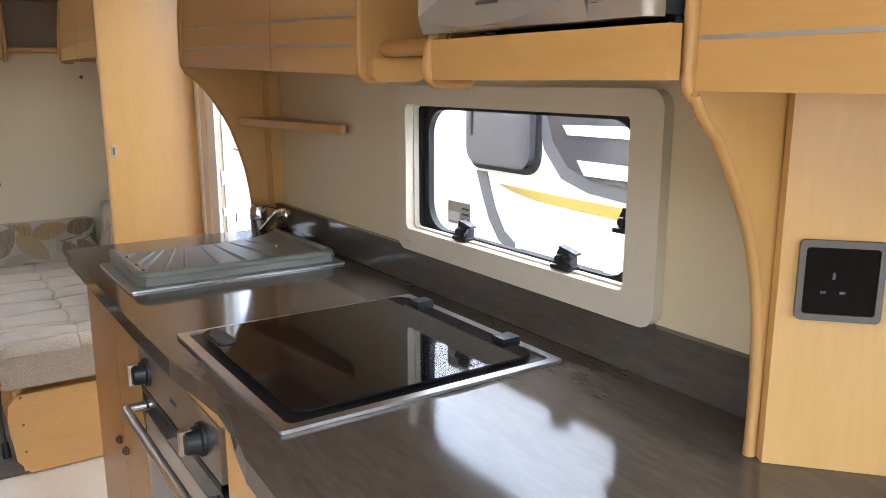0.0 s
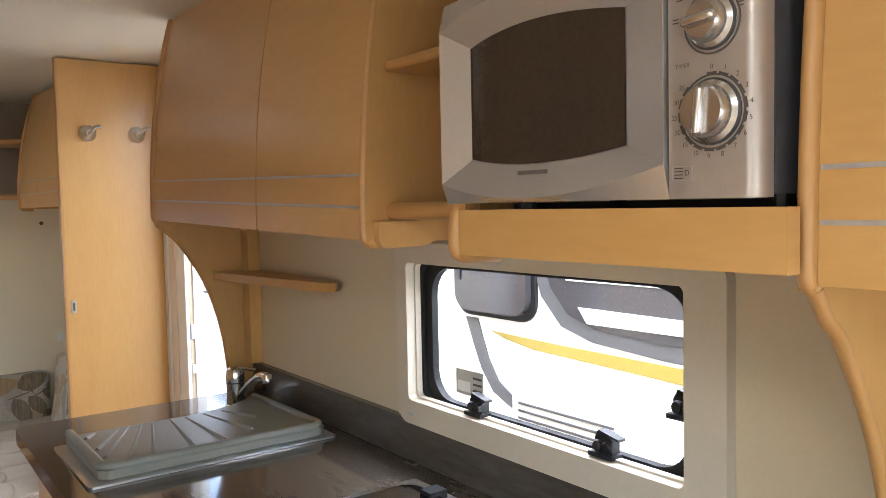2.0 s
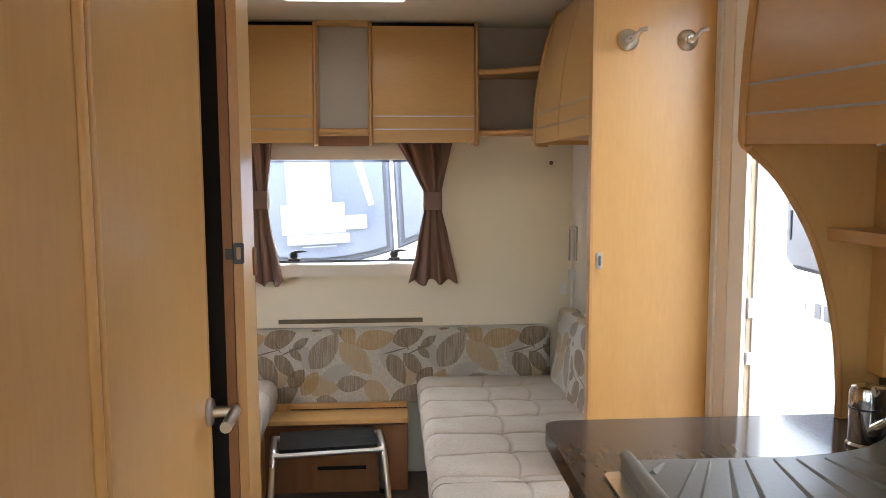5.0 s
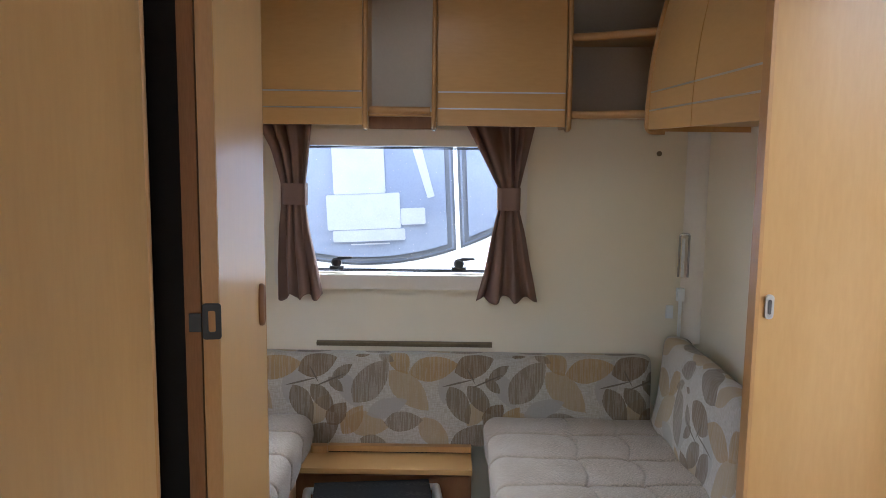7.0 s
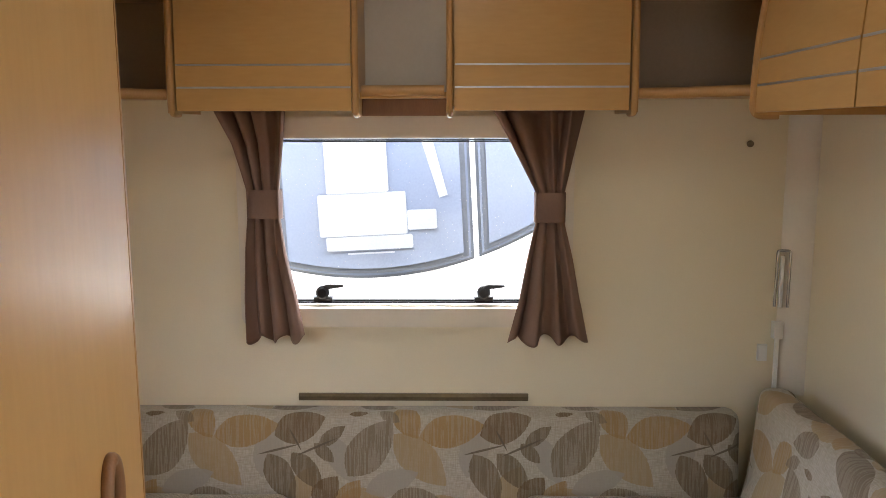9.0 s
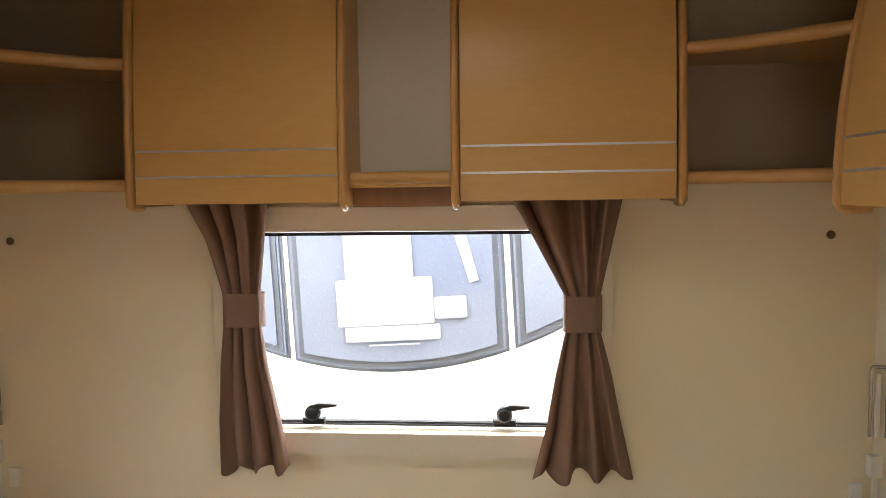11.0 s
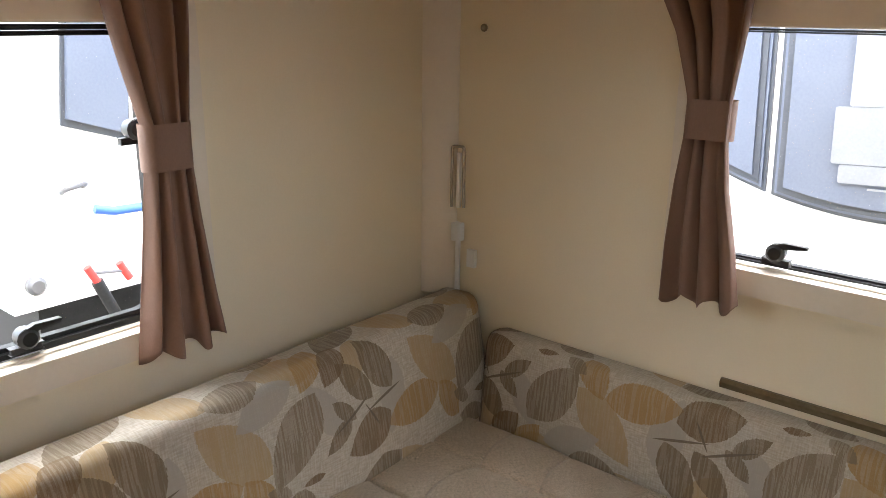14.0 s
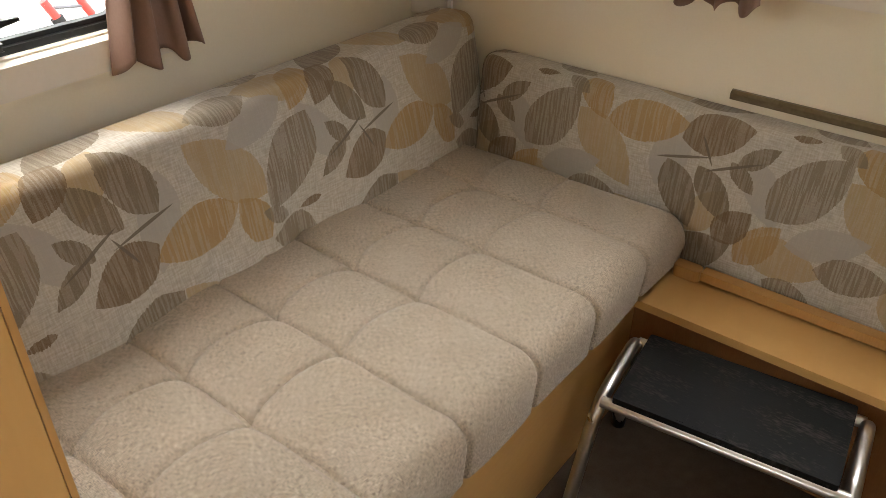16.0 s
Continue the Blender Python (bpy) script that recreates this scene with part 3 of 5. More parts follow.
# ---- curtains ----
def curtain(name, axis, wall, out, edges, label, seed):
    """A gathered curtain with a tie band. edges: rows of (z, from, to) along the wall."""
    rnd = random.Random(seed)
    mid = sum(e[1] + e[2] for e in edges) / (2 * len(edges))
    at = (wall + out * 0.05, mid, edges[-1][0]) if axis == "x" else (mid, wall + out * 0.05, edges[-1][0])
    ob = thing(name, at, label, "curtain", "curtains")
    phase = [rnd.uniform(0, 6.3) for _ in range(3)]
    band = [z for z, a, b in edges if abs(b - a) < 0.095]
    zt, zb = max(band), min(band)
    rows = []
    zs = np.linspace(edges[0][0], edges[-1][0], 56)
    ez, ea, eb = [e[0] for e in edges][::-1], [e[1] for e in edges][::-1], [e[2] for e in edges][::-1]
    n = 72
    for z in zs:
        a, b = np.interp(z, ez, ea), np.interp(z, ez, eb)
        wide = abs(b - a)
        amp = 0.010 + 0.20 * max(0.0, wide - 0.07)
        row = []
        for j in range(n + 1):
            s = j / n
            q = s + 0.035 * math.sin(s * 9 + phase[1]) + 0.03 * math.sin(z * 6 + phase[2])
            f = 1 - 1.7 * abs(math.cos(q * 10.5 + phase[0])) ** 3 + 0.22 * math.sin(s * 31 + phase[1] + z * 5) + 0.35 * math.sin(s * 5 + phase[2])
            hem = 0.012 * math.sin(s * 17 + phase[1]) * max(0.0, 1 - (z - zs[-1]) / 0.08)
            d = wall + out * max(0.031, 0.052 + amp * 0.62 * f)
            u = a + (b - a) * (s + 0.02 * math.sin(s * 26 + phase[1]))
            row.append((d, u, z + hem) if axis == "x" else (u, d, z + hem))
        rows.append(row)
    cl = part("cloth", sheet(rows), M_CURTAIN, ob, "gathered brown cloth", smooth=True)
    sol = cl.modifiers.new("thickness", "SOLIDIFY")
    sol.thickness = 0.002
    a, b = np.interp((zt + zb) / 2, ez, ea), np.interp((zt + zb) / 2, ez, eb)
    prof = rounded(min(a, b) - 0.004, max(a, b) + 0.004, -0.022, 0.022, 0.02, 5)
    bm = bmesh.new()
    rings = []
    for k in range(5):
        z = zb + (zt - zb) * k / 4
        g = 1 + 0.03 * math.sin(k * 2.1)
        rings.append([bm.verts.new((wall + out * (0.045 + v * g), u, z) if axis == "x" else (u, wall + out * (0.045 + v * g), z)) for u, v in prof])
    for p, q in zip(rings, rings[1:]):
        for k in range(len(prof)):
            bm.faces.new((p[k], p[(k + 1) % len(prof)], q[(k + 1) % len(prof)], q[k]))
    part("tie_band", bm, M_CURTAIN, ob, "flat brown tie band", smooth=True)
    return ob


curtain("curtain", "y", YE, -1, [(1.462, -0.455, -0.275), (1.38, -0.415, -0.285), (1.262, -0.384, -0.300), (1.188, -0.384, -0.300), (1.10, -0.392, -0.288), (0.98, -0.396, -0.262), (0.868, -0.395, -0.245)],
        "brown curtain tied back at the end window", 3)
curtain("curtain", "y", YE, -1, [(1.462, 0.245, 0.472), (1.38, 0.29, 0.455), (1.255, 0.355, 0.428), (1.178, 0.355, 0.428), (1.09, 0.335, 0.450), (0.98, 0.315, 0.47), (0.868, 0.285, 0.495)],
        "brown curtain tied back at the end window", 8)
curtain("curtain", "x", XL, 1, [(1.46, 2.733, 2.893), (1.36, 2.755, 2.886), (1.225, 2.788, 2.872), (1.145, 2.788, 2.872), (1.05, 2.778, 2.880), (0.92, 2.762, 2.895), (0.818, 2.747, 2.910)],
        "brown curtain tied back at the side window", 5)


# ---- lockers ----
def face(z, z0, z1, lean):
    """How far a locker's front draws back at a height: plumb below, then bowed to the ceiling."""
    t = max(0.0, (z - z0) / (z1 - z0))
    return lean * t ** 2.2


def locker(name, axis, front, back, ends, z0, z1, doors, label, slope=0.0, lines=(0.055, 0.107), lean=0.06, lip=True, base_u=0.0, mat=None):
    """A wall locker along one wall: carcass with lipped end panels, bowed doors with two grey inlay lines.
    axis: the way along which it runs; front, back: its depth; doors: (from, to) along axis."""
    sgn = 1 if back > front else -1
    a, b = ends
    zz = lambda z, u: z + slope * (u - base_u)
    at = ((front + back) / 2, (a + b) / 2, z0) if axis == "y" else ((a + b) / 2, (front + back) / 2, z0)
    ob = thing(name, at, label, "cabinet", "wall lockers")

    def put(u, d, z):
        return (d, u, zz(z, u)) if axis == "y" else (u, d, zz(z, u))

    def solid(u0, u1, d_off, thick, za, zb, back_to=None):
        """A bowed slab following the front line."""
        bm = bmesh.new()
        n = 10
        rows = []
        for i in range(n + 1):
            z = za + (zb - za) * i / n
            f = front + sgn * (face(z, z0, z1, lean) + d_off)
            g = back_to if back_to is not None else f + sgn * thick
            rows.append([bm.verts.new(put(*p)) for p in ((u0, f, z), (u1, f, z), (u1, g, z), (u0, g, z))])
        for p, q in zip(rows, rows[1:]):
            for k in range(4):
                bm.faces.new((p[k], p[(k + 1) % 4], q[(k + 1) % 4], q[k]))
        bm.faces.new(rows[0][::-1])
        bm.faces.new(rows[-1])
        return bm

    part("carcass", solid(a + 0.016, b - 0.016, 0.022, 0.0, z0 + 0.012, z1, back), mat or M_WOOD, ob)
    # Dark strip that draws the shade between door top and ceiling.
    part("shadow_strip", solid(a + 0.017, b - 0.017, 0.0205, 0.0, z1 - 0.020, z1 - 0.001, back), M_DARK, ob)
    for u0, u1 in ((a, a + 0.016), (b - 0.016, b)):
        part("end_panel", solid(u0, u1, -0.002, 0.0, z0 - 0.004, z1, back), M_WOOD, ob)
        if lip:
            um = (u0 + u1) / 2
            path = [put(um, front + sgn * (face(z, z0, z1, lean) - 0.002), z) for z in np.linspace(z1 - 0.003, z0 + 0.03, 12)]
            path += bend([put(um, front - sgn * 0.002, z0 + 0.03), put(um, front - sgn * 0.002, z0 - 0.006), put(um, front + sgn * 0.05, z0 - 0.006)], 0.022, 6)[1:]
            part("edge_lipping", tube(path, 0.008, 10), M_LIP, ob, "rounded beech edge", smooth=True)
    for u0, u1 in doors:
        d = part("door", solid(u0 + 0.0025, u1 - 0.0025, 0.0, 0.018, z0 + 0.001, z1 - 0.017), M_WOOD_H, ob, "bowed beech locker door", bevel=0.003, smooth=True)
        for h in lines:
            z = z0 + h
            f = front + sgn * (face(z, z0, z1, lean) - 0.0008)
            bm = bmesh.new()
            vs = [bm.verts.new(put(*p)) for p in ((u0 + 0.004, f, z - 0.0022), (u1 - 0.004, f, z - 0.0022), (u1 - 0.004, f, z + 0.0022), (u0 + 0.004, f, z + 0.0022))]
            vb = [bm.verts.new(put(*p)) for p in ((u0 + 0.004, f + sgn * 0.003, z - 0.0022), (u1 - 0.004, f + sgn * 0.003, z - 0.0022), (u1 - 0.004, f + sgn * 0.003, z + 0.0022), (u0 + 0.004, f + sgn * 0.003, z + 0.0022))]
            bm.faces.new(vs)
            for k in range(4):
                bm.faces.new((vs[k], vb[k], vb[(k + 1) % 4], vs[(k + 1) % 4]))
            part("inlay_line", bm, M_LINE, d, "thin grey inlay")
    return ob


# over the end window
locker("wall_locker", "x", 3.41, YE, (-0.527, -0.077), 1.457, ZC - 0.004, [(-0.509, -0.092)], "beech wall locker over the end window", lean=0.035)
locker("wall_locker", "x", 3.41, YE, (0.128, 0.575), 1.457, ZC - 0.004, [(0.144, 0.557)], "beech wall locker over the end window", lean=0.035)
# over the seats
locker("wall_locker", "y", 0.765, XR, (2.330, 3.205), 1.447, ZC - 0.004, [(2.348, 2.782), (2.782, 3.19)], "beech wall locker over the seat", lean=0.085)
locker("wall_locker", "y", -0.675, XL, (2.19, 3.155), 1.452, ZC - 0.004, [(2.20, 2.765), (2.765, 3.14)], "beech wall locker over the seat", lean=0.085)
# over the sink
locker("wall_locker", "y", 0.852, XK, (0.482, 1.605), 1.371, ZC - 0.004, [(0.497, 0.915), (0.915, 1.59)], "beech wall locker over the sink", slope=0.026, base_u=0.49, lines=(0.054, 0.106), lean=0.075)
# right of the microwave
locker("wall_locker", "y", 0.845, XK, (-1.05, -0.236), 1.352, ZC - 0.004, [(-1.04, -0.64), (-0.64, -0.250)], "beech wall locker by the microwave", lines=(0.054, 0.100), lean=0.075)


# ---- small shelves between the end lockers and in the corners ----
nb = thing("open_niche", (0.025, 3.5, 1.45), "open niche with pale back between the end lockers", "shelf")
part("back_panel", box(-0.077, 0.128, 3.555, 3.57, 1.50, ZC), varied("grey_cream_board", (0.56, 0.51, 0.43), (0.60, 0.55, 0.47), 0.5, scale=4), nb)
part("shelf_board", box(-0.077, 0.128, 3.43, 3.57, 1.487, 1.502), M_WOOD_H, nb)
part("shelf_lip", tube([(-0.072, 3.432, 1.505), (0.123, 3.432, 1.505)], 0.013, 12), M_LIP, nb, smooth=True)
part("lower_rail", box(-0.077, 0.128, 3.47, 3.49, 1.447, 1.487), M_BROWN, nb)
for x in (-0.085, 0.136):
    part("pin", lathe([(0.007, 0), (0.006, 0.006), (0.002, 0.008)], (x, 3.425, 1.4485), (0, 0, -1), 12), M_CHROME, nb, smooth=True)
part("top_rail", box(-0.077, 0.128, 3.445, 3.46, ZC - 0.025, ZC), M_WOOD_H, nb)


M_NICHE = varied("brown_grey_lining_board", (0.39, 0.305, 0.22), (0.44, 0.345, 0.25), 0.5, scale=4, bump=0.03)


def corner_shelf(side, xw, x_end, y_side, x_front):
    """Two curved shelves that close the corner between two runs of lockers."""
    s = 1 if side > 0 else -1
    ob = thing("corner_shelf", ((x_end + xw) / 2, 3.45, 1.48), "open beech corner shelves between the lockers", "shelf", "corner shelves")
    for z in (1.496, 1.738):
        front = [(x_end, 3.425), (x_end + s * 0.07, 3.395), (x_front + s * 0.03, 3.275), (x_front + s * 0.075, y_side + 0.03), (x_front + s * 0.09, y_side)]
        pts = front + [(xw, y_side), (xw, YE), (x_end, YE)]
        b = part("shelf", prism(pts, "z", z - 0.006, z + 0.008), M_WOOD_H, ob)
        path = [(*p, z + 0.001) for p in front]
        part("shelf_lip", tube(path, 0.013, 10), M_LIP, b, "rounded beech lip", smooth=True)
    xs = sorted((x_end + s * 0.001, xw - s * 0.008))
    part("back_panel", box(xs[0], xs[1], YE - 0.007, YE - 0.002, 1.506, ZC - 0.003), M_NICHE, ob, "brown grey lining")
    xs = sorted((xw - s * 0.002, xw - s * 0.007))
    part("back_panel", box(xs[0], xs[1], y_side, YE - 0.008, 1.506, ZC - 0.003), M_NICHE, ob, "brown grey lining")
    return ob


corner_shelf(1, XR, 0.575, 3.205, 0.765)
corner_shelf(-1, XL, -0.527, 3.155, -0.675)

# corner trims of the shell
for k, (x0, x1, y1) in enumerate(((1.006, XR, 3.54), (-0.975, XL, 3.545))):
    s = 1 if x1 > 0 else -1
    t = part("trim", prism([(x0, YE), (x0 + s * 0.004, YE - 0.012), (x1 - s * 0.012, y1 + 0.002), (x1, y1), (x1, YE)], "z", 0.72, 1.46), M_FRAME, bevel=0.004, smooth=True)
    tagged(t, "cream plastic corner trim", "trim", kind="structure")
    clip = thing("table_rail_hook", (x0 - s * 0.015, YE - 0.012, 0.86), "white metal hanging bracket on the corner trim", "bracket", "brackets")
    xc = x0 - s * 0.002 + (0.018 if s < 0 else 0.0)
    part("wire", tube(bend([(xc - s * 0.012, 3.585, 0.95), (xc - s * 0.012, 3.582, 1.10), (xc + s * 0.018, 3.575, 1.10), (xc + s * 0.018, 3.575, 0.95)], 0.006, 3), 0.004, 8), M_SILVER_L, clip, smooth=True)
    part("slot", box(xc + 0.007, xc + 0.012, 3.5865, 3.590, 0.96, 1.088), M_PRINT, clip)
    part("bar", box(xc - 0.004, xc + 0.004, 3.575, 3.584, 0.95, 1.085), M_WHITE, clip, bevel=0.002)
    part("knuckle", box(xc - 0.014, xc + 0.010, 3.57, 3.592, 0.865, 0.91), M_WHITE, clip, bevel=0.005)
    part("stay", box(xc - 0.006, xc + 0.004, 3.577, 3.586, 0.72, 0.87), M_WHITE, clip, bevel=0.002)
    part("pad", box(xc - s * 0.034 - 0.012, xc - s * 0.034 + 0.012, 3.588, 3.5985, 0.80, 0.845), M_WHITE, clip, bevel=0.004)
for x in (-0.905, 0.91):
    d = thing("screw_cap", (x, YE, 1.376), "small brown screw cap on the wall", "screw cap", "screw caps")
    part("cap", lathe([(0.009, 0), (0.009, 0.003), (0.006, 0.005), (0.0045, 0.004)], (x, YE - 0.0005, 1.376), (0, -1, 0), 14), M_BRONZE, d, smooth=True)
bm = prism([(YE - 0.001, 0.684), (YE - 0.012, 0.686), (YE - 0.014, 0.698), (YE - 0.008, 0.704), (YE - 0.001, 0.704)], "x", -0.276, 0.347)
ob = thing("table_rail", (0.035, YE, 0.69), "bronze metal table rail on the end wall", "rail")
part("rail", bm, M_BRONZE, ob, bevel=0.001)


# ---- seats ----
def groove(d, w):
    return math.exp(-(d / w) ** 2)


def seat(name, x_front, x_back, y0, y1, btn_x, btn_y, label, open_end=1, low=0.0):
    """A bed seat: wooden base, and a tufted cushion with buttons. open_end: 0 where it butts on another seat; low: how far the base drops."""
    s = 1 if x_back > x_front else -1
    base = thing("bench_box", ((x_front + x_back) / 2, (y0 + y1) / 2, 0), "beech bench box under the seat cushion", "bench", "bench boxes")
    part("front_board", box(min(x_front + s * 0.05, x_front + s * 0.068), max(x_front + s * 0.05, x_front + s * 0.068), y0 + 0.03, y1, 0.007, 0.335), M_WOOD_H, base)
    end = [(x_front + s * 0.068, 0.007), (x_front + s * 0.03, 0.06), (x_front + s * 0.015, 0.20), (x_front + s * 0.02, 0.30 - low), (x_front + s * 0.05, 0.335 - low), (x_back, 0.335 - low), (x_back, 0.007)]
    part("end_board", prism(end, "y", y0 + 0.008, y0 + 0.028), M_WOOD_H, base, bevel=0.003)
    part("top_board", box(min(x_front + s * 0.03, x_back), max(x_front + s * 0.03, x_back), y0 + 0.03, y1, 0.337, 0.352), M_WOOD_H, base)
    for y, z in ((y0 + 0.007, 0.09), (y0 + 0.007, 0.19), (y0 + 0.007, 0.29)):
        part("screw", lathe([(0.005, 0), (0.004, 0.002)], (x_front + s * 0.06, y, z), (0, -1, 0), 8), M_BRONZE, base)
    cu = thing(name, ((x_front + x_back) / 2, (y0 + y1) / 2, 0.353), label, "seat cushion", "seat cushions")
    top, bot, r = 0.474, 0.354 - low * 0.8, 0.045
    prof = []
    for i in range(5):
        prof.append((x_front + s * 0.012 - s * 0.006 * i / 4, bot + (top - r - bot) * i / 4, 0))
    for i in range(1, 9):
        a = radians(90 * i / 8)
        prof.append((x_front + s * (0.006 + r * (1 - math.cos(a))), top - r + r * math.sin(a), a))
    for x in np.linspace(x_front + s * 0.06, x_back, 170):
        prof.append((x, top, radians(90)))
    ys = np.linspace(y0, y1, max(60, int((y1 - y0) * 380)))
    xa, xb = btn_x
    rows = []
    for x, z, a in prof:
        row = []
        for y in ys:
            ends = min(y - y0 if open_end != 2 else 1.0, y1 - y if open_end else 1.0)
            rnd = -0.035 * max(0.0, 1 - ends / 0.045) ** 2
            near = min(abs(y - b) for b in btn_y)
            g = 0.0
            wob = 0.004 * math.sin(x * 40 + y * 3)
            g += 0.0068 * groove(near + wob * 0.4, 0.0045) + (0.0026 if z > 0.465 else 0.002) * groove(near, 0.024)
            if z > 0.44:
                span = next(((b - y) / (b - c) for b, c in zip(btn_y, btn_y[1:]) if c <= y <= b), 0.0)
                for bx, deep in ((xa, 0.020), (xb, 0.028)):
                    seam = bx + s * deep * math.sin(span * math.pi) ** 0.9
                    g += 0.0045 * groove(x - seam, 0.0042) + 0.0015 * groove(x - seam, 0.022)
                    for b in btn_y:
                        d = math.hypot(x - bx, y - b)
                        g += 0.003 * groove(d, 0.018)
            pil = 0.004 * math.sin(y * 19 + x * 7) * math.sin(x * 13)
            nx, nz = -s * math.cos(a), math.sin(a)
            row.append((x + nx * (pil - g), y, z + nz * (pil - g) + rnd * (1 if z > 0.4 else 0)))
        rows.append(row)
    part("cover", sheet(rows), M_SEAT, cu, "tufted beige woven cover", smooth=True)
    for y, q in ((y0, 1), (y1, -1)):
        bm = bmesh.new()
        fall = -0.035 if (open_end == 1 or (y == y0) == (open_end == 0)) else 0.0
        edge = [(x, y, z + (fall if z > 0.4 else 0)) for x, z, a in prof]
        vs = [bm.verts.new(p) for p in edge] + [bm.verts.new((x_back, y, bot))]
        bm.faces.new(vs)
        uv = bm.loops.layers.uv.verify()
        for f in bm.faces:
            for lp in f.loops:
                lp[uv].uv = (lp.vert.co.x, lp.vert.co.z)
        part("end_cover", bm, M_SEAT, cu)
    for bx in (xa, xb):
        for b in btn_y:
            if y0 + 0.05 < b < y1 - 0.05:
                part("button", lathe([(0.0105, 0), (0.0105, 0.004), (0.009, 0.007), (0.004, 0.0085)], (bx, b, top - 0.027), (0, 0, 1), 12), M_SEAT, cu, smooth=True)
    return cu


BTN = [3.51, 3.322, 3.120, 2.935, 2.749, 2.566, 2.383, 2.20]
seat("seat_cushion", -0.268, -0.84, 2.205, 3.50, (-0.526, -0.674), BTN, "long beige tufted seat cushion along the side wall")
seat("seat_cushion", 0.312, 0.90, 2.334, 3.50, (0.575, 0.73), BTN, "long beige tufted seat cushion along the side wall", open_end=2)
seat("seat_cushion", 0.312, 0.748, 2.125, 2.331, (0.575, 0.73), BTN, "short end of the beige seat cushion beside the tall panel", open_end=0, low=0.035)


def backrest(name, axis, prof, a, b, label, ripple=0.004, seams=(), mat=None, lift=None, sprig=(0.29, 0.58), flip=1):
    """A padded backrest. prof: (depth, height) points from the lower front over the top; axis: the way it runs."""
    mid = (a + b) / 2
    d0 = prof[0][0]
    at = (d0, mid, prof[0][1]) if axis == "y" else (mid, d0, prof[0][1])
    ob = thing(name, at, label, "backrest", "backrests")
    pts = bend([(p[0], p[1], 0) for p in prof], 0.03, 5)
    fine = []
    for p, q in zip(pts, pts[1:]):
        k = max(1, int((q - p).length / 0.02))
        fine += [p.lerp(q, i / k) for i in range(k)]
    fine.append(pts[-1])
    us = np.linspace(a, b, max(8, int(abs(b - a) / 0.02)))
    rows = []
    sgn = 1 if prof[-1][0] > prof[0][0] else -1
    for p in fine:
        row = []
        for u in us:
            e = min(u - a, b - u)
            off = ripple * (math.sin(u * 9 + p.y * 14) + 0.6 * math.sin(u * 23 + p.y * 5)) + 0.02 * max(0, 1 - e / 0.035) ** 2
            for sm in seams:
                off += 0.006 * groove(u - sm, 0.012)
            drop = 0.5 * off if p.y > prof[0][1] + 0.05 else 0
            d, z = p.x + sgn * off, p.y - drop
            if lift and p.y < prof[0][1] + 0.05:
                z += lift[1] * groove(u - lift[0], 0.045)
            row.append((d, u, z) if axis == "y" else (u, d, z))
        rows.append(row)
    bm = sheet(rows)
    uv = bm.loops.layers.uv.verify()
    for f in bm.faces:
        for lp in f.loops:
            c = lp[uv].uv
            lp[uv].uv = (flip * (c.x + a - sprig[0]), flip * (c.y + prof[0][1] - sprig[1]))
    part("cover", bm, mat or M_LEAF, ob, "leaf patterned woven cover", smooth=True)
    for u in (a, b):
        bm = bmesh.new()
        uv = bm.loops.layers.uv.verify()
        back = prof[-1][0]
        pl = [(p.x + sgn * 0.02, p.y - (0.01 if p.y > prof[0][1] + 0.05 else 0)) for p in fine] + [(back + sgn * 0.02, prof[0][1])]
        f = bm.faces.new([bm.verts.new((d, u, z) if axis == "y" else (u, d, z)) for d, z in pl])
        for lp in f.loops:
            c = lp.vert.co
            lp[uv].uv = (c.x + c.y, c.z)
        part("end_cover", bm, mat or M_LEAF, ob)
    return ob


backrest("backrest", "x", [(3.505, 0.352), (3.50, 0.45), (3.525, 0.672), (3.597, 0.668)], -0.83, 0.90, "low leaf-print backrest along the end wall", 0.0025)
backrest("backrest", "y", [(-0.815, 0.455), (-0.835, 0.60), (-0.875, 0.75), (-0.985, 0.745), (-1.035, 0.62)], 2.206, 3.57, "long leaf-print backrest cushion leaning on the side wall", 0.005, seams=(2.582, 2.76, 2.86), lift=(2.955, 0.026), sprig=(2.609, 0.62), flip=-1)
backrest("backrest", "y", [(0.885, 0.46), (0.90, 0.60), (0.925, 0.765), (1.0, 0.76), (1.055, 0.62)], 2.30, 3.50, "leaf-print backrest cushion leaning on the side wall", 0.006)

# ledge between the seats
ob = thing("end_ledge", (0.03, 3.45, 0), "beech ledge with a drawer front between the seats", "cabinet")
part("ledge_top", box(-0.33, 0.275, 3.338, 3.515, 0.318, 0.336), M_WOOD_H, ob, bevel=0.003)
part("slide_rail", box(-0.22, 0.275, 3.468, 3.494, 0.344, 0.364), M_LIP, ob, "brown slatted bed rail", bevel=0.003)
# Block that holds the rail up, near-black for the shade under it.
part("rail_shade_block", box(-0.22, 0.275, 3.480, 3.494, 0.3362, 0.3438), M_DARK, ob)
dr = part("drawer_front", box(-0.215, 0.265, 3.37, 3.388, 0.03, 0.30), M_BROWN, ob, "dark wooden drawer front", bevel=0.003)
part("drawer_slot", box(-0.10, 0.10, 3.366, 3.3695, 0.115, 0.13), M_DARK, dr)
part("kick_board", box(-0.33, 0.275, 3.395, 3.41, 0.007, 0.3175), M_BROWN, ob)
part("rail_stop", prism(rounded(-0.282, -0.222, 3.464, 3.496, 0.014, 4), "z", 0.3362, 0.362), M_LIP, ob, "small cream rail stop")

# step stool
ob = thing("step_stool", (-0.04, 3.22, 0.006), "satin metal step stool with a worn black tread", "stool")
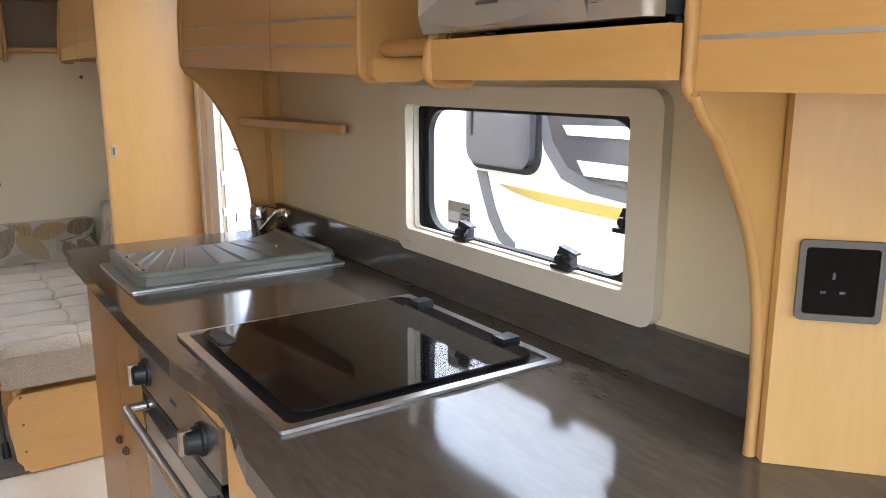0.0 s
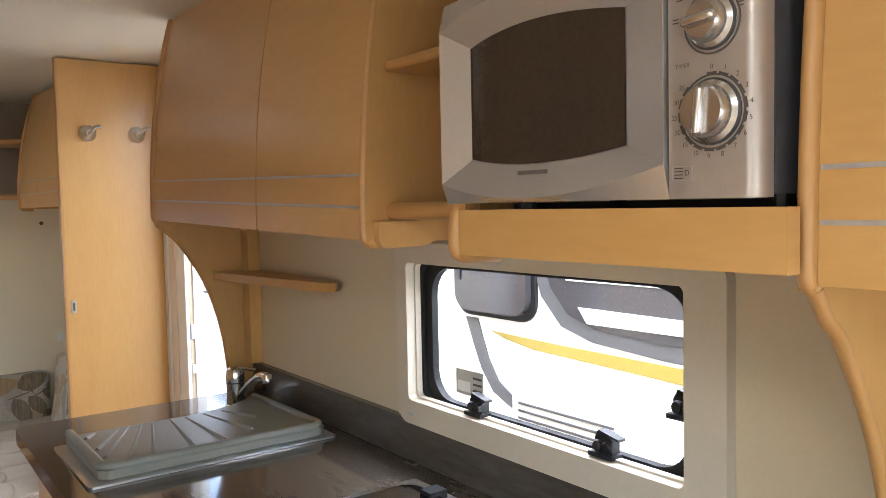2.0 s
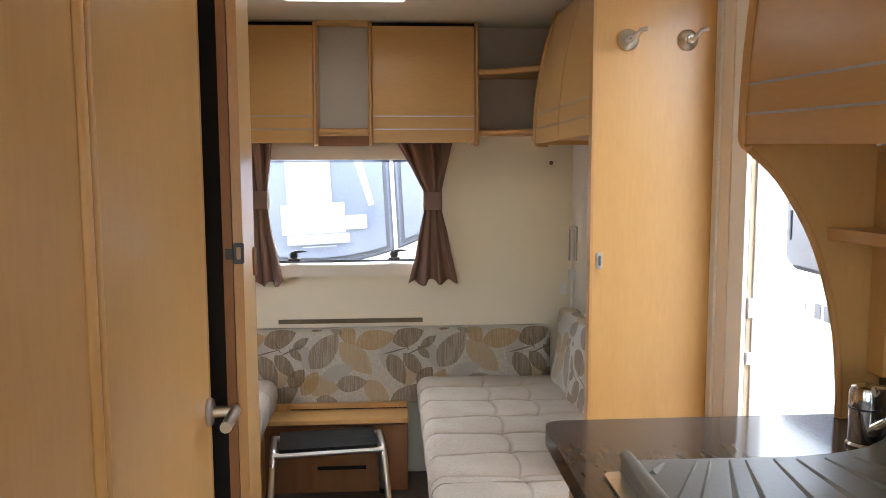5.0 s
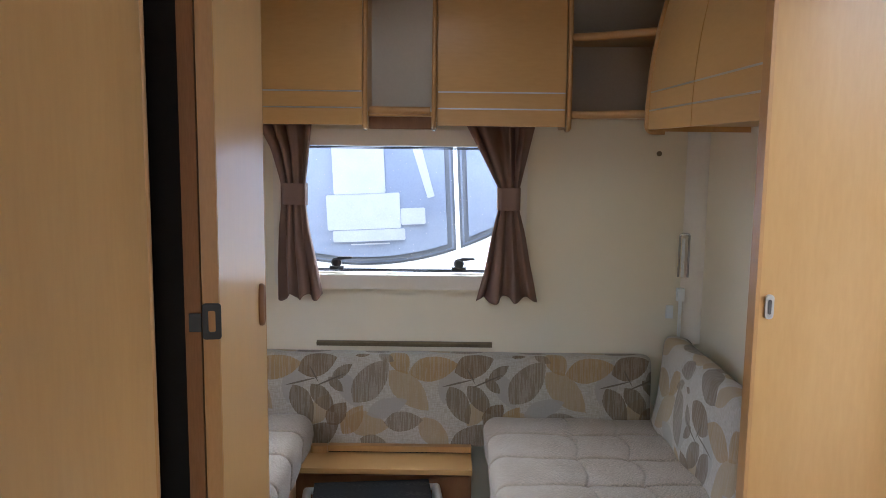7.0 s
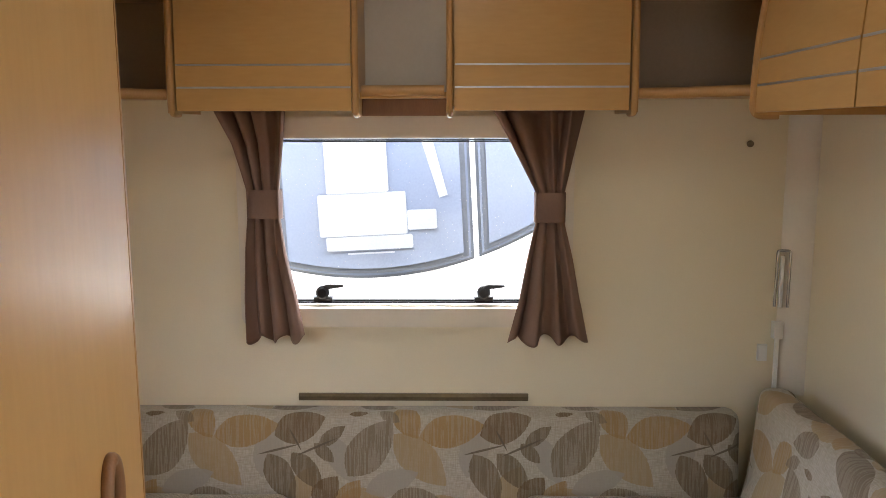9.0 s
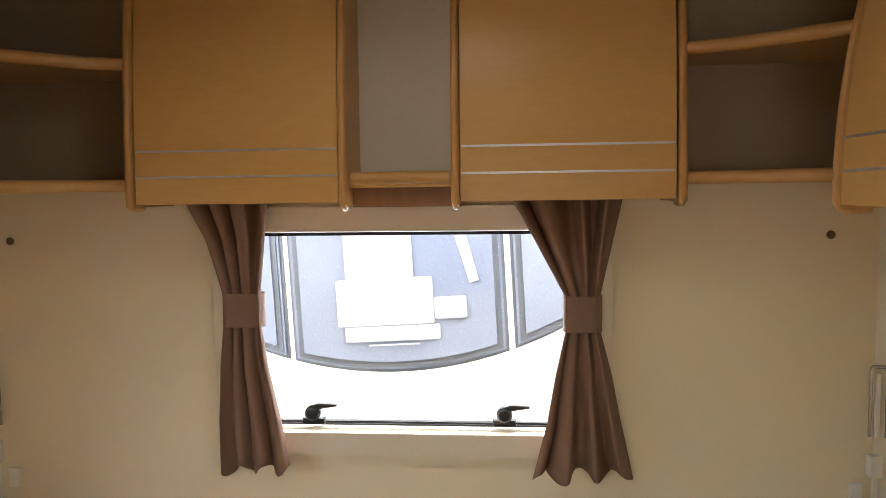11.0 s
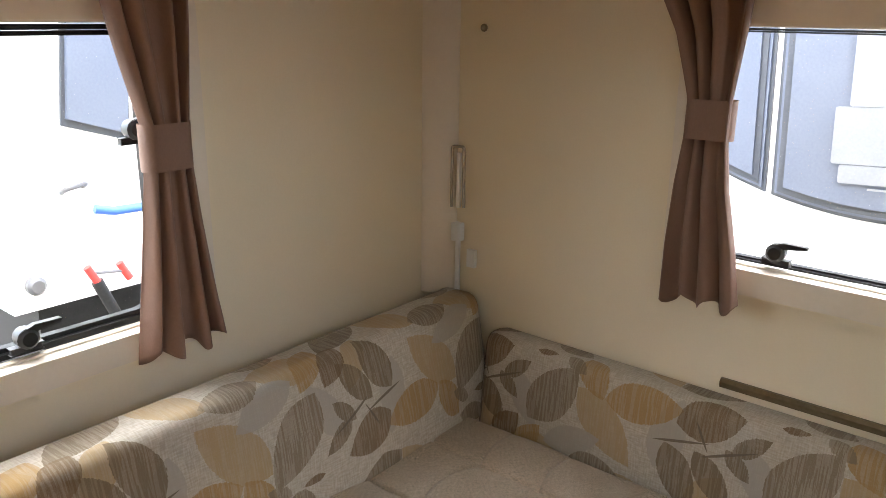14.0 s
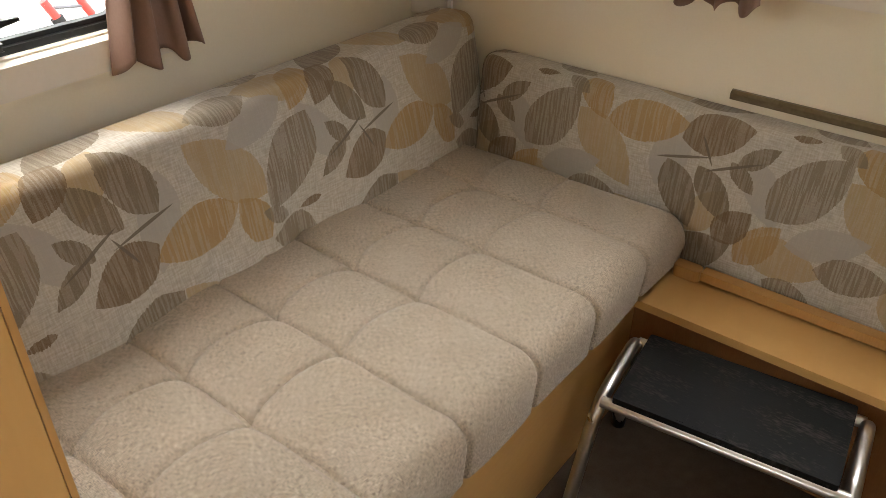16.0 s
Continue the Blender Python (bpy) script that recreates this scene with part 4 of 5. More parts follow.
c, sn = math.cos(radians(6.5)), math.sin(radians(6.5))


def st(u, v, z):
    return (-0.042 + u * c - v * sn, 3.216 + u * sn + v * c, z)


bm = prism(rounded(-0.186, 0.186, -0.103, 0.103, 0.004, 2), "z", 0.291, 0.304)
for v in bm.verts:
    v.co = st(*v.co)
M_TREAD = varied("scuffed_black_rubber", (0.004, 0.004, 0.004), (0.060, 0.050, 0.042), 0.62, scale=9, stretch=(1, 3, 1), bump=0.3, fine=90, rough_var=0.25)
M_TREAD.node_tree.nodes["Principled BSDF"].inputs["Specular IOR Level"].default_value = 0.2
for node in M_TREAD.node_tree.nodes:
    if node.type == "VALTORGB":
        node.color_ramp.elements[0].position, node.color_ramp.elements[1].position = 0.52, 0.74
tread = part("tread", bm, M_TREAD, ob, "scuffed black rubber tread", bevel=0.003)
for k in range(6):
    bm = box(-0.075 + 0.026 * k, -0.075 + 0.026 * k + 0.016, -0.098, -0.072, 0.3042, 0.3048)
    for v in bm.verts:
        v.co = st(*v.co)
    part("embossed_bar", bm, M_TREAD, tread)
for u in (-0.196, 0.196):
    path = bend([(u * 1.16, -0.15, 0.01), (u * 1.06, -0.105, 0.283), (u * 1.06, 0.095, 0.296), (u * 1.16, 0.14, 0.01)], 0.05, 7)
    part("leg_frame", tube([st(*p) for p in path], 0.0125, 14), M_ALU, ob, "bent satin metal tube leg", smooth=True)
    for v in (-0.15, 0.14):
        p = st(u * 1.16, v, 0.007)
        part("rubber_foot", lathe([(0.015, 0), (0.016, 0.03), (0.012, 0.035)], p, (0, 0, 1), 12), M_BLACK, ob, smooth=True)
for v in (-0.098, 0.094):
    part("cross_bar", tube([st(-0.205, v, 0.281), st(0.205, v, 0.281)], 0.011, 12), M_ALU, ob, smooth=True)

# folded leg by the bench
ob = thing("folding_leg", (0.32, 2.31, 0.006), "dark metal folding leg with a rubber foot beside the bench", "leg")
part("tube", tube([(0.318, 2.315, 0.03), (0.315, 2.345, 0.15), (0.318, 2.352, 0.26)], 0.009, 10), M_CASING, ob, "dark grey metal tube", smooth=True)
part("cross_tube", tube([(0.300, 2.350, 0.185), (0.345, 2.352, 0.195)], 0.009, 10), M_CASING, ob, smooth=True)
part("rubber_foot", lathe([(0.014, 0), (0.015, 0.012), (0.013, 0.055), (0.010, 0.06)], (0.320, 2.308, 0.0065), (-0.03, 0.25, 1), 14), M_BLACK, ob, "black rubber foot", smooth=True)

# ---- tall panel by the doorway ----
ob = thing("tall_panel", (0.93, 2.31, 0), "tall beech panel beside the doorway", "partition", kind="structure")
part("board", box(0.760, XK - 0.002, 2.295, 2.325, 0.007, ZC - 0.004), M_WOOD, ob, bevel=0.003)
part("edge_lipping", box(0.752, 0.7595, 2.292, 2.328, 0.007, ZC - 0.004), M_LIP, ob, bevel=0.003)
part("lock_plate", prism(rounded(0.770, 0.786, 1.083, 1.129, 0.007, 4), "y", 2.2905, 2.2945), M_STEEL, ob, "small steel lock plate")
part("lock_hole", prism(rounded(0.775, 0.781, 1.092, 1.120, 0.003, 4), "y", 2.2890, 2.2902), M_PRINT, ob)
for x in (0.846, 1.007):
    h = thing("coat_hook", (x, 2.295, 1.69), "brushed steel coat hook on the tall panel", "hook", "coat hooks")
    part("rose", lathe([(0.027, 0), (0.028, 0.004), (0.023, 0.012), (0.012, 0.018), (0.010, 0.030)], (x, 2.2948, 1.694), (0, -1, 0), 24), M_STEEL, h, smooth=True)
    part("peg", tube([(x, 2.27, 1.694), (x, 2.252, 1.689), (x + 0.003, 2.238, 1.695), (x + 0.012, 2.228, 1.709), (x + 0.028, 2.220, 1.712)], 0.0055, 10), M_STEEL, h, smooth=True)

# ---- doorway ----
ob = thing("door_1", (XK, 1.86, 0), "white framed doorway standing open to the yard", "doorway", kind="structure")
part("jamb", box(XK - 0.012, XK + 0.05, 2.112, 2.20, 0.03, 1.86), M_WHITE, ob, "white door jamb", bevel=0.006)
part("jamb_seal", box(XK + 0.012, XK + 0.030, 2.100, 2.1115, 0.03, 1.86), M_WHITE, ob, bevel=0.003)
part("jamb_trim", box(XK - 0.016, XK - 0.001, 2.201, 2.2945, 0.007, 1.90), M_FRAME, ob, bevel=0.003)
part("jamb", box(XK - 0.012, XK + 0.05, 1.575, 1.599, 0.03, 1.86), M_WHITE, ob, "white door jamb", bevel=0.006)
part("head", box(XK - 0.012, XK + 0.05, 1.575, 2.20, 1.861, 1.90), M_WHITE, ob, "white door head", bevel=0.006)
part("sill", box(XK - 0.012, XK + 0.06, 1.60, 2.11, 0.002, 0.029), M_STEEL, ob, "worn metal sill", bevel=0.004)
part("jamb_lip", box(XK - 0.024, XK - 0.0165, 2.262, 2.2935, 0.007, 1.90), M_WHITE, ob, "white inner lip of the door frame", bevel=0.004)
for z in (0.98, 0.86):
    part("striker", box(XK + 0.000, XK + 0.022, 2.0985, 2.1115, z, z + 0.05 - 0.02 * (z < 0.9)), M_WHITE, ob, "white latch striker", bevel=0.003)

# ---- kitchen ----
ZT = 0.90
front = [(0.486, 1.555), (0.484, 1.2), (0.484, 0.80), (0.488, 0.52), (0.500, 0.40), (0.506, 0.32), (0.500, 0.25), (0.482, 0.17), (0.470, 0.10), (0.466, 0.0), (0.466, -1.2)]
ob = thing("worktop", (0.8, 0.3, ZT), "dark brown laminate worktop with a gentle bulge", "worktop")
front[0:1] = [(0.522, 1.580), (0.503, 1.576), (0.491, 1.565), (0.486, 1.548)]
pts = front + [(XK - 0.002, -1.2), (XK - 0.002, 1.58)]
part("slab", prism(pts, "z", ZT - 0.034, ZT), M_TOP, ob, bevel=0.003)
part("upstand", box(XK - 0.017, XK - 0.001, -0.225, 1.535, ZT + 0.001, ZT + 0.088), M_TOP, ob, "dark brown upstand", bevel=0.002)
for y in (0.735, 0.045):
    part("joint_clip", box(XK - 0.030, XK - 0.0175, y - 0.028, y + 0.002, ZT + 0.0005, ZT + 0.004), M_TOP, ob)


def base_unit(y0, y1, label):
    u = thing("base_unit", (0.8, (y0 + y1) / 2, 0), label, "cabinet", "kitchen base units")
    part("body", box(0.545, XK - 0.003, y0, y1, 0.002, ZT - 0.036), M_WOOD, u)
    return u


u = base_unit(0.935, 1.535, "beech base unit under the sink with two doors")
for a, b, hy in ((0.94, 1.185, 1.15), (1.189, 1.53, 1.225)):
    d = part("door", box(0.526, 0.5445, a, b, 0.08, ZT - 0.05), M_WOOD, u, "beech cabinet door", bevel=0.003)
    part("knob", lathe([(0.010, 0), (0.012, 0.006), (0.006, 0.014)], (0.5258, hy, 0.46), (-1, 0, 0), 14), M_BRONZE, d, smooth=True)
part("side_catch", box(0.60, 0.64, 1.5355, 1.541, 0.70, 0.75), M_BLACK, u)
u = base_unit(-1.2, 0.36, "beech base unit beside the oven")
part("drawer_front", box(0.526, 0.5445, -0.3, 0.355, 0.60, ZT - 0.05), M_WOOD_H, u, bevel=0.003)
part("door", box(0.526, 0.5445, -0.3, 0.355, 0.08, 0.595), M_WOOD, u, bevel=0.003)

# oven
ov = thing("oven", (0.8, 0.65, 0.1), "built-in steel oven with two dark knobs", "oven")
part("body", box(0.545, 1.05, 0.366, 0.93, 0.10, ZT - 0.04), M_BLACK, ov)
part("filler_strip", box(0.524, 0.544, 0.37, 0.925, 0.822, 0.862), M_WOOD_H, ov)
cp = part("control_panel", box(0.522, 0.544, 0.375, 0.920, 0.72, 0.820), M_STEEL, ov, "brushed steel control panel", bevel=0.003)
for y in (0.845, 0.47):
    k = part("knob", lathe([(0.030, 0), (0.030, 0.006), (0.024, 0.008), (0.022, 0.03), (0.018, 0.034)], (0.5215, y, 0.765), (-1, 0, 0), 22), M_BLACK, cp, "black oven knob", smooth=True)
    part("grip", box(0.482, 0.503, y - 0.007, y + 0.007, 0.744, 0.788), M_ALU, k, "steel grip", bevel=0.003)
part("logo_bar", box(0.5205, 0.5215, 0.63, 0.67, 0.762, 0.772), M_PRINT, cp)
dr = part("door", box(0.524, 0.544, 0.378, 0.918, 0.18, 0.700), M_GLASS_BLACK, ov, "black glass oven door", bevel=0.003)
part("door_trim", box(0.5225, 0.5235, 0.40, 0.90, 0.60, 0.655), M_STEEL, dr)
part("handle", tube(bend([(0.522, 0.89, 0.675), (0.480, 0.89, 0.675), (0.480, 0.41, 0.675), (0.522, 0.41, 0.675)], 0.012, 4), 0.010, 12), M_STEEL, dr, "steel bar handle", smooth=True)
part("vent_slot", box(0.5215, 0.5238, 0.385, 0.912, 0.703, 0.717), M_BLACK, ov)

# hob with glass lid
hb = thing("hob", (0.78, 0.385, ZT), "black glass hob lid in a steel rim", "hob")
part("rim", ring(rounded(0.532, 1.034, 0.134, 0.632, 0.006, 3), rounded(0.549, 1.019, 0.150, 0.616, 0.012, 3), "z", ZT + 0.0005, ZT + 0.006), M_STEEL, hb, "brushed steel rim", bevel=0.002)
part("well", box(0.5495, 1.0185, 0.1505, 0.6155, ZT + 0.0004, ZT + 0.0022), M_BLACK, hb)
part("glass_lid", prism(rounded(0.566, 1.004, 0.166, 0.604, 0.03, 6), "z", ZT + 0.009, ZT + 0.013), M_LID, hb, "black tinted glass lid", bevel=0.001)
for x, y, r in ((0.68, 0.27, 0.045), (0.90, 0.27, 0.06), (0.68, 0.49, 0.06), (0.90, 0.49, 0.045)):
    part("burner", lathe([(r, 0), (r, 0.002), (r * 0.5, 0.0035), (r * 0.4, 0.005)], (x, y, ZT + 0.0023), (0, 0, 1), 20), M_STEEL, hb, "steel gas burner", smooth=True)
for y in (0.25, 0.53):
    part("hinge", box(0.985, 1.022, y - 0.016, y + 0.016, ZT + 0.0025, ZT + 0.021), M_BLACK, hb, "black lid hinge", bevel=0.003)
part("finger_grip", prism(rounded(0.572, 0.602, 0.50, 0.575, 0.012, 5), "z", ZT + 0.0132, ZT + 0.016), M_BLACK, hb)

# sink with its drainer lid
sk = thing("sink", (0.8, 1.22, ZT), "steel sink rim set in the worktop", "sink")
part("rim", ring(rounded(0.528, 1.06, 0.985, 1.322, 0.012, 4), rounded(0.60, 1.02, 1.06, 1.27, 0.05, 4), "z", ZT + 0.0005, ZT + 0.005), M_STEEL, sk, "brushed steel sink rim", bevel=0.002)
part("bowl", box(0.60, 1.02, 1.06, 1.27, ZT + 0.0003, ZT + 0.002), M_STEEL, sk)
dl = thing("drainer_lid", (0.8, 1.22, ZT + 0.006), "grey green plastic drainer lid with fanned ribs", "drainer")
part("tray", prism([(0.554, 1.318), (0.554, 1.02), (0.569, 1.005), (1.030, 1.005), (1.045, 1.02), (1.045, 1.400), (1.028, 1.405), (1.000, 1.375), (0.955, 1.345), (0.900, 1.325), (0.820, 1.313)], "z", ZT + 0.006, ZT + 0.024), M_DRAIN, dl, "grey green plastic tray", bevel=0.005, smooth=True)
bm = tube(bend([(0.562, 1.318, ZT + 0.03), (0.562, 1.013, ZT + 0.03), (1.037, 1.013, ZT + 0.027), (1.037, 1.40, ZT + 0.022)], 0.03, 5), 0.010, 10)
part("raised_edge", bm, M_DRAIN, dl, smooth=True)
fan = Vector((0.815, 1.57, 0))
for x0, near in ((0.614, 1.04), (0.664, 1.04), (0.685, 1.04), (0.715, 1.04), (0.740, 1.04), (0.783, 1.04), (0.818, 1.05), (0.862, 1.09), (0.908, 1.18)):
    p = Vector((x0, 1.302, 0))
    d = (p - fan).normalized()
    lim = (p.y - near) / -d.y
    if d.x < -0.01:
        lim = min(lim, (p.x - 0.584) / -d.x)
    q = p + d * lim
    s = Vector((-d.y, d.x, 0))
    bm = bmesh.new()
    a, b = 0.003, 0.007
    vs = [bm.verts.new(v + Vector((0, 0, z))) for v, z in ((p - s * a, ZT + 0.0235), (q - s * b, ZT + 0.0235), (q + s * b, ZT + 0.0235), (p + s * a, ZT + 0.0235), (p, ZT + 0.026), (q, ZT + 0.031))]
    for f in ((0, 1, 5, 4), (4, 5, 2, 3), (1, 2, 5), (3, 0, 4)):
        bm.faces.new([vs[i] for i in f])
    part("rib", bm, M_DRAIN, dl)

# tap
tp = thing("tap", (0.99, 1.412, ZT), "chrome single lever mixer tap", "tap")
TX, TY, TZ = 0.990, 1.412, ZT + 0.0005
part("base", lathe([(0.027, 0), (0.027, 0.004), (0.0235, 0.008), (0.0235, 0.058), (0.024, 0.062), (0.0245, 0.088), (0.021, 0.100), (0.012, 0.105)], (TX, TY, TZ), (0, 0, 1), 28), M_CHROME, tp, smooth=True)
part("ring", lathe([(0.0248, 0), (0.0248, 0.003)], (TX, TY, TZ + 0.064), (0, 0, 1), 28), M_BLACK, tp)
part("lever", tube([(TX, TY, TZ + 0.100), (TX + 0.022, TY - 0.026, TZ + 0.103), (TX + 0.040, TY - 0.048, TZ + 0.099)], 0.005, 10), M_CHROME, tp, smooth=True)
part("spout", tube(bend([(0.992, 1.398, TZ + 0.026), (1.010, 1.325, TZ + 0.084), (1.017, 1.298, TZ + 0.098), (1.020, 1.272, TZ + 0.096)], 0.02, 5), 0.0115, 14), M_CHROME, tp, smooth=True)
part("nozzle", lathe([(0.0125, 0), (0.0135, 0.006), (0.0135, 0.020), (0.012, 0.022)], (1.020, 1.277, TZ + 0.102), (0, -0.25, -1), 18), M_CHROME, tp, smooth=True)


# ---- arched end panels ----
def arch_panel(name, y0, y1, curve, top, label):
    ob = thing(name, (XK - 0.1, (y0 + y1) / 2, ZT), label, "partition")
    c2 = []
    pts = [Vector((x, z, 0)) for x, z in curve]
    for i in range(len(pts) - 1):
        p0, p1, p2, p3 = pts[max(0, i - 1)], pts[i], pts[i + 1], pts[min(len(pts) - 1, i + 2)]
        for k in range(4):
            t = k / 4
            c2.append(0.5 * (2 * p1 + (p2 - p0) * t + (2 * p0 - 5 * p1 + 4 * p2 - p3) * t * t + (3 * p1 - p0 - 3 * p2 + p3) * t ** 3))
    c2.append(pts[-1])
    part("board", prism([(p.x, p.y) for p in c2] + [(XK - 0.002, ZT + 0.001), (XK - 0.002, top), (c2[0].x, top)], "y", y0, y1), M_WOOD, ob)
    part("edge_lipping", tube([(p.x, (y0 + y1) / 2, p.y) for p in c2], (y1 - y0) / 2 + 0.0008, 10), M_LIP, ob, "rounded beech edge", smooth=True)
    return ob


arch_panel("arch_panel", 1.549, 1.563, [(0.845, 1.392), (0.905, 1.335), (0.972, 1.225), (1.014, 1.09), (1.030, 0.97), (1.032, ZT + 0.001)], 1.396, "beech end panel with an arched edge by the doorway")
ob = thing("corner_batten", (XK - 0.02, 1.52, ZT), "beech batten in the kitchen corner", "trim")
part("batten", box(XK - 0.035, XK - 0.001, 1.50, 1.5475, ZT + 0.09, 1.385), M_WOOD, ob, bevel=0.004)
arch_panel("arch_panel", -0.253, -0.239, [(0.852, 1.350), (0.872, 1.322), (0.900, 1.296), (0.954, 1.212), (0.990, 1.115), (1.003, 1.0), (1.003, ZT + 0.001)], 1.352, "beech end panel with an arched edge beside the socket")
ob = thing("socket_board", (1.05, -0.31, ZT), "beech corner board with the power socket", "panel")
part("board", prism([(1.006, -0.2545), (0.999, -0.267), (1.085, -0.363), (1.092, -0.372), (XK - 0.002, -0.372), (XK - 0.002, -0.2545)], "z", ZT + 0.0005, 1.35), M_WOOD, ob)
sk2 = thing("power_socket", (1.04, -0.33, 1.08), "black double power socket in a grey frame", "socket")
dirv, nrm = Vector((0.667, -0.745, 0)), Vector((-0.745, -0.667, 0))
mid = Vector((1.0425, -0.3155, 0))


def on_board(bm):
    for v in bm.verts:
        v.co = mid + dirv * v.co.x + nrm * v.co.y + Vector((0, 0, v.co.z))
    return bm


part("surround", on_board(ring(rounded(-0.046, 0.046, 1.090, 1.185, 0.006, 3), rounded(-0.039, 0.039, 1.098, 1.177, 0.004, 3), "y", 0.001, 0.009)), varied("grey_brown_plastic", (0.07, 0.055, 0.042), (0.09, 0.07, 0.055), 0.4, scale=20), sk2, "grey brown surround", bevel=0.002)
part("face", on_board(box(-0.0395, 0.0395, 0.001, 0.006, 1.0975, 1.1775)), M_SOCKET, sk2, "glossy black socket face", bevel=0.001)
# Pin slots are greyer than the face, a glint put into colour.
for x, z, ww, hh in ((-0.007, 1.1435, 0.003, 0.008), (-0.017, 1.1238, 0.006, 0.003), (0.0035, 1.1242, 0.006, 0.003), (0.0235, 1.150, 0.012, 0.010)):
    part("slot", on_board(box(x - ww / 2, x + ww / 2, 0.0062, 0.0072, z - hh / 2, z + hh / 2)), M_SOCKET if ww > 0.01 else M_CASING, sk2)

# little wall shelf by the sink
ob = thing("wall_shelf", (1.06, 1.25, 1.24), "small curved beech shelf on the kitchen wall", "shelf")
pts = [(XK - 0.001, 1.060), (1.092, 1.018), (1.076, 1.002), (1.064, 1.004), (1.055, 1.025), (1.045, 1.11), (1.028, 1.24), (1.005, 1.38), (0.990, 1.546), (XK - 0.036, 1.546), (XK - 0.036, 1.498), (XK - 0.001, 1.498)]
part("board", prism(pts, "z", 1.231, 1.252), M_LIP, ob, bevel=0.0095, seg=4, smooth=True)

# open shelves beside the microwave
ob = thing("open_shelf_unit", (0.98, 0.33, 1.42), "open beech shelves beside the microwave", "shelf")
for z in (1.418, 1.650):
    b = part("shelf", box(0.90, XK - 0.002, 0.206, 0.4815, z - 0.008, z + 0.008), M_WOOD_H, ob)
    part("shelf_lip", tube([(0.90, 0.207, z), (0.90, 0.48, z)], 0.014 if z < 1.5 else 0.009, 12), M_LIP, b, smooth=True)
part("bracket", prism([(0.862, 1.372), (0.869, 1.362), (0.878, 1.360), (0.944, 1.360), (0.960, 1.363), (0.972, 1.370), (0.980, 1.380), (0.982, 1.392), (0.982, 1.402), (0.862, 1.402)], "y", 0.464, 0.4805), M_WOOD, ob)
part("back_board", box(XK - 0.012, XK - 0.0025, 0.206, 0.4815, 1.43, ZC - 0.005), M_WOOD, ob)

# microwave housing
ob = thing("microwave_housing", (0.95, -0.03, 1.37), "beech housing around the microwave with a deep front rail", "cabinet")
part("side_panel", box(0.842, XK - 0.002, 0.188, 0.205, 1.372, ZC - 0.004), M_WOOD, ob)
part("side_lipping", tube(bend([(0.868, 0.196, ZC - 0.005), (0.848, 0.196, 1.70), (0.838, 0.196, 1.43), (0.812, 0.196, 1.424), (0.806, 0.196, 1.362), (0.88, 0.196, 1.360)], 0.022, 6), 0.010, 10), M_LIP, ob, "rounded beech edge", smooth=True)
part("front_rail", box(0.806, 0.826, -0.2475, 0.185, 1.364, 1.420), M_WOOD_H, ob, "deep beech front rail", bevel=0.012, seg=4, smooth=True)
part("shelf", box(0.827, XK - 0.002, -0.234, 0.187, 1.376, 1.400), M_WOOD_H, ob)
part("top_door", box(0.836, 0.856, -0.234, 0.187, 1.685, ZC - 0.006), M_WOOD_H, ob, "beech flap over the microwave", bevel=0.004)
# Solid black strip stands for the shade below the microwave.
part("under_shade_strip", box(0.90, 0.915, -0.234, 0.187, 1.401, 1.427), M_BLACK, ob)

# microwave
mw = thing("microwave", (0.95, -0.02, 1.402), "silver microwave oven with two round dials", "microwave")
Y0, Y1, Z0, Z1, XF = 0.207, -0.224, 1.428, 1.674, 0.806
YD = -0.134
part("casing", box(XF + 0.021, 1.09, Y1 - 0.001, 0.184, Z0 + 0.003, Z1 - 0.002), M_CASING, mw, "dark painted casing", bevel=0.004)
for y in (-0.2, 0.14):
    for x in (0.88, 1.05):
        part("foot", lathe([(0.012, 0), (0.012, 0.031)], (x, y, 1.4005), (0, 0, 1), 10), M_BLACK, mw)


def bow(y):
    """The door stands a little proud in its middle."""
    t = (y - YD) / (Y0 - YD)
    return -0.010 * (1 - (2 * t - 1) ** 2)


def win_edge(y, top):
    t = (y - (YD + 0.060)) / (Y0 - 0.040 - YD - 0.060)
    rise = 0.011 * (1 - (2 * t - 1) ** 2)
    return (Z1 - 0.058 + rise) if top else (Z0 + 0.054 - rise)


def lip_edge(y, top):
    t = (y - (YD + 0.030)) / (Y0 - YD - 0.030)
    rise = 0.020 * (1 - (2 * t - 1) ** 2)
    return (Z1 - 0.034 + rise) if top else (Z0 + 0.024 - rise)


ys = np.linspace(YD + 0.001, Y0, 41)
bm = bmesh.new()
rows = [[], [], [], [], [], []]
dr_rows = []
for z_of in ("bottom", "lip0", "win0", "win1", "lip1", "top"):
    row = []
    for y in ys:
        w0, w1 = YD + 0.060, Y0 - 0.040
        yy = y
        x = XF + bow(y)
        if z_of == "bottom":
            z = Z0
        elif z_of == "top":
            z = Z1
        elif z_of == "lip0":
            z = max(Z0 + 0.004, lip_edge(y, False))
            x -= 0.009
        elif z_of == "lip1":
            z = min(Z1 - 0.004, lip_edge(y, True))
            x -= 0.009
        else:
            yy = w0 + (y - ys[0]) / (ys[-1] - ys[0]) * (w1 - w0)
            z = win_edge(yy, z_of == "win1")
            x += 0.010
        row.append((x, yy, z))
    dr_rows.append(row)
bm = bmesh.new()
grid = [[bm.verts.new(p) for p in r] for r in dr_rows]
for i in range(5):
    if i == 2:
        continue
    for k in range(len(ys) - 1):
        bm.faces.new((grid[i][k], grid[i][k + 1], grid[i + 1][k + 1], grid[i + 1][k]))
for k in (0, len(ys) - 1):
    bm.faces.new((grid[1][k], grid[2][k], grid[3][k], grid[4][k]))
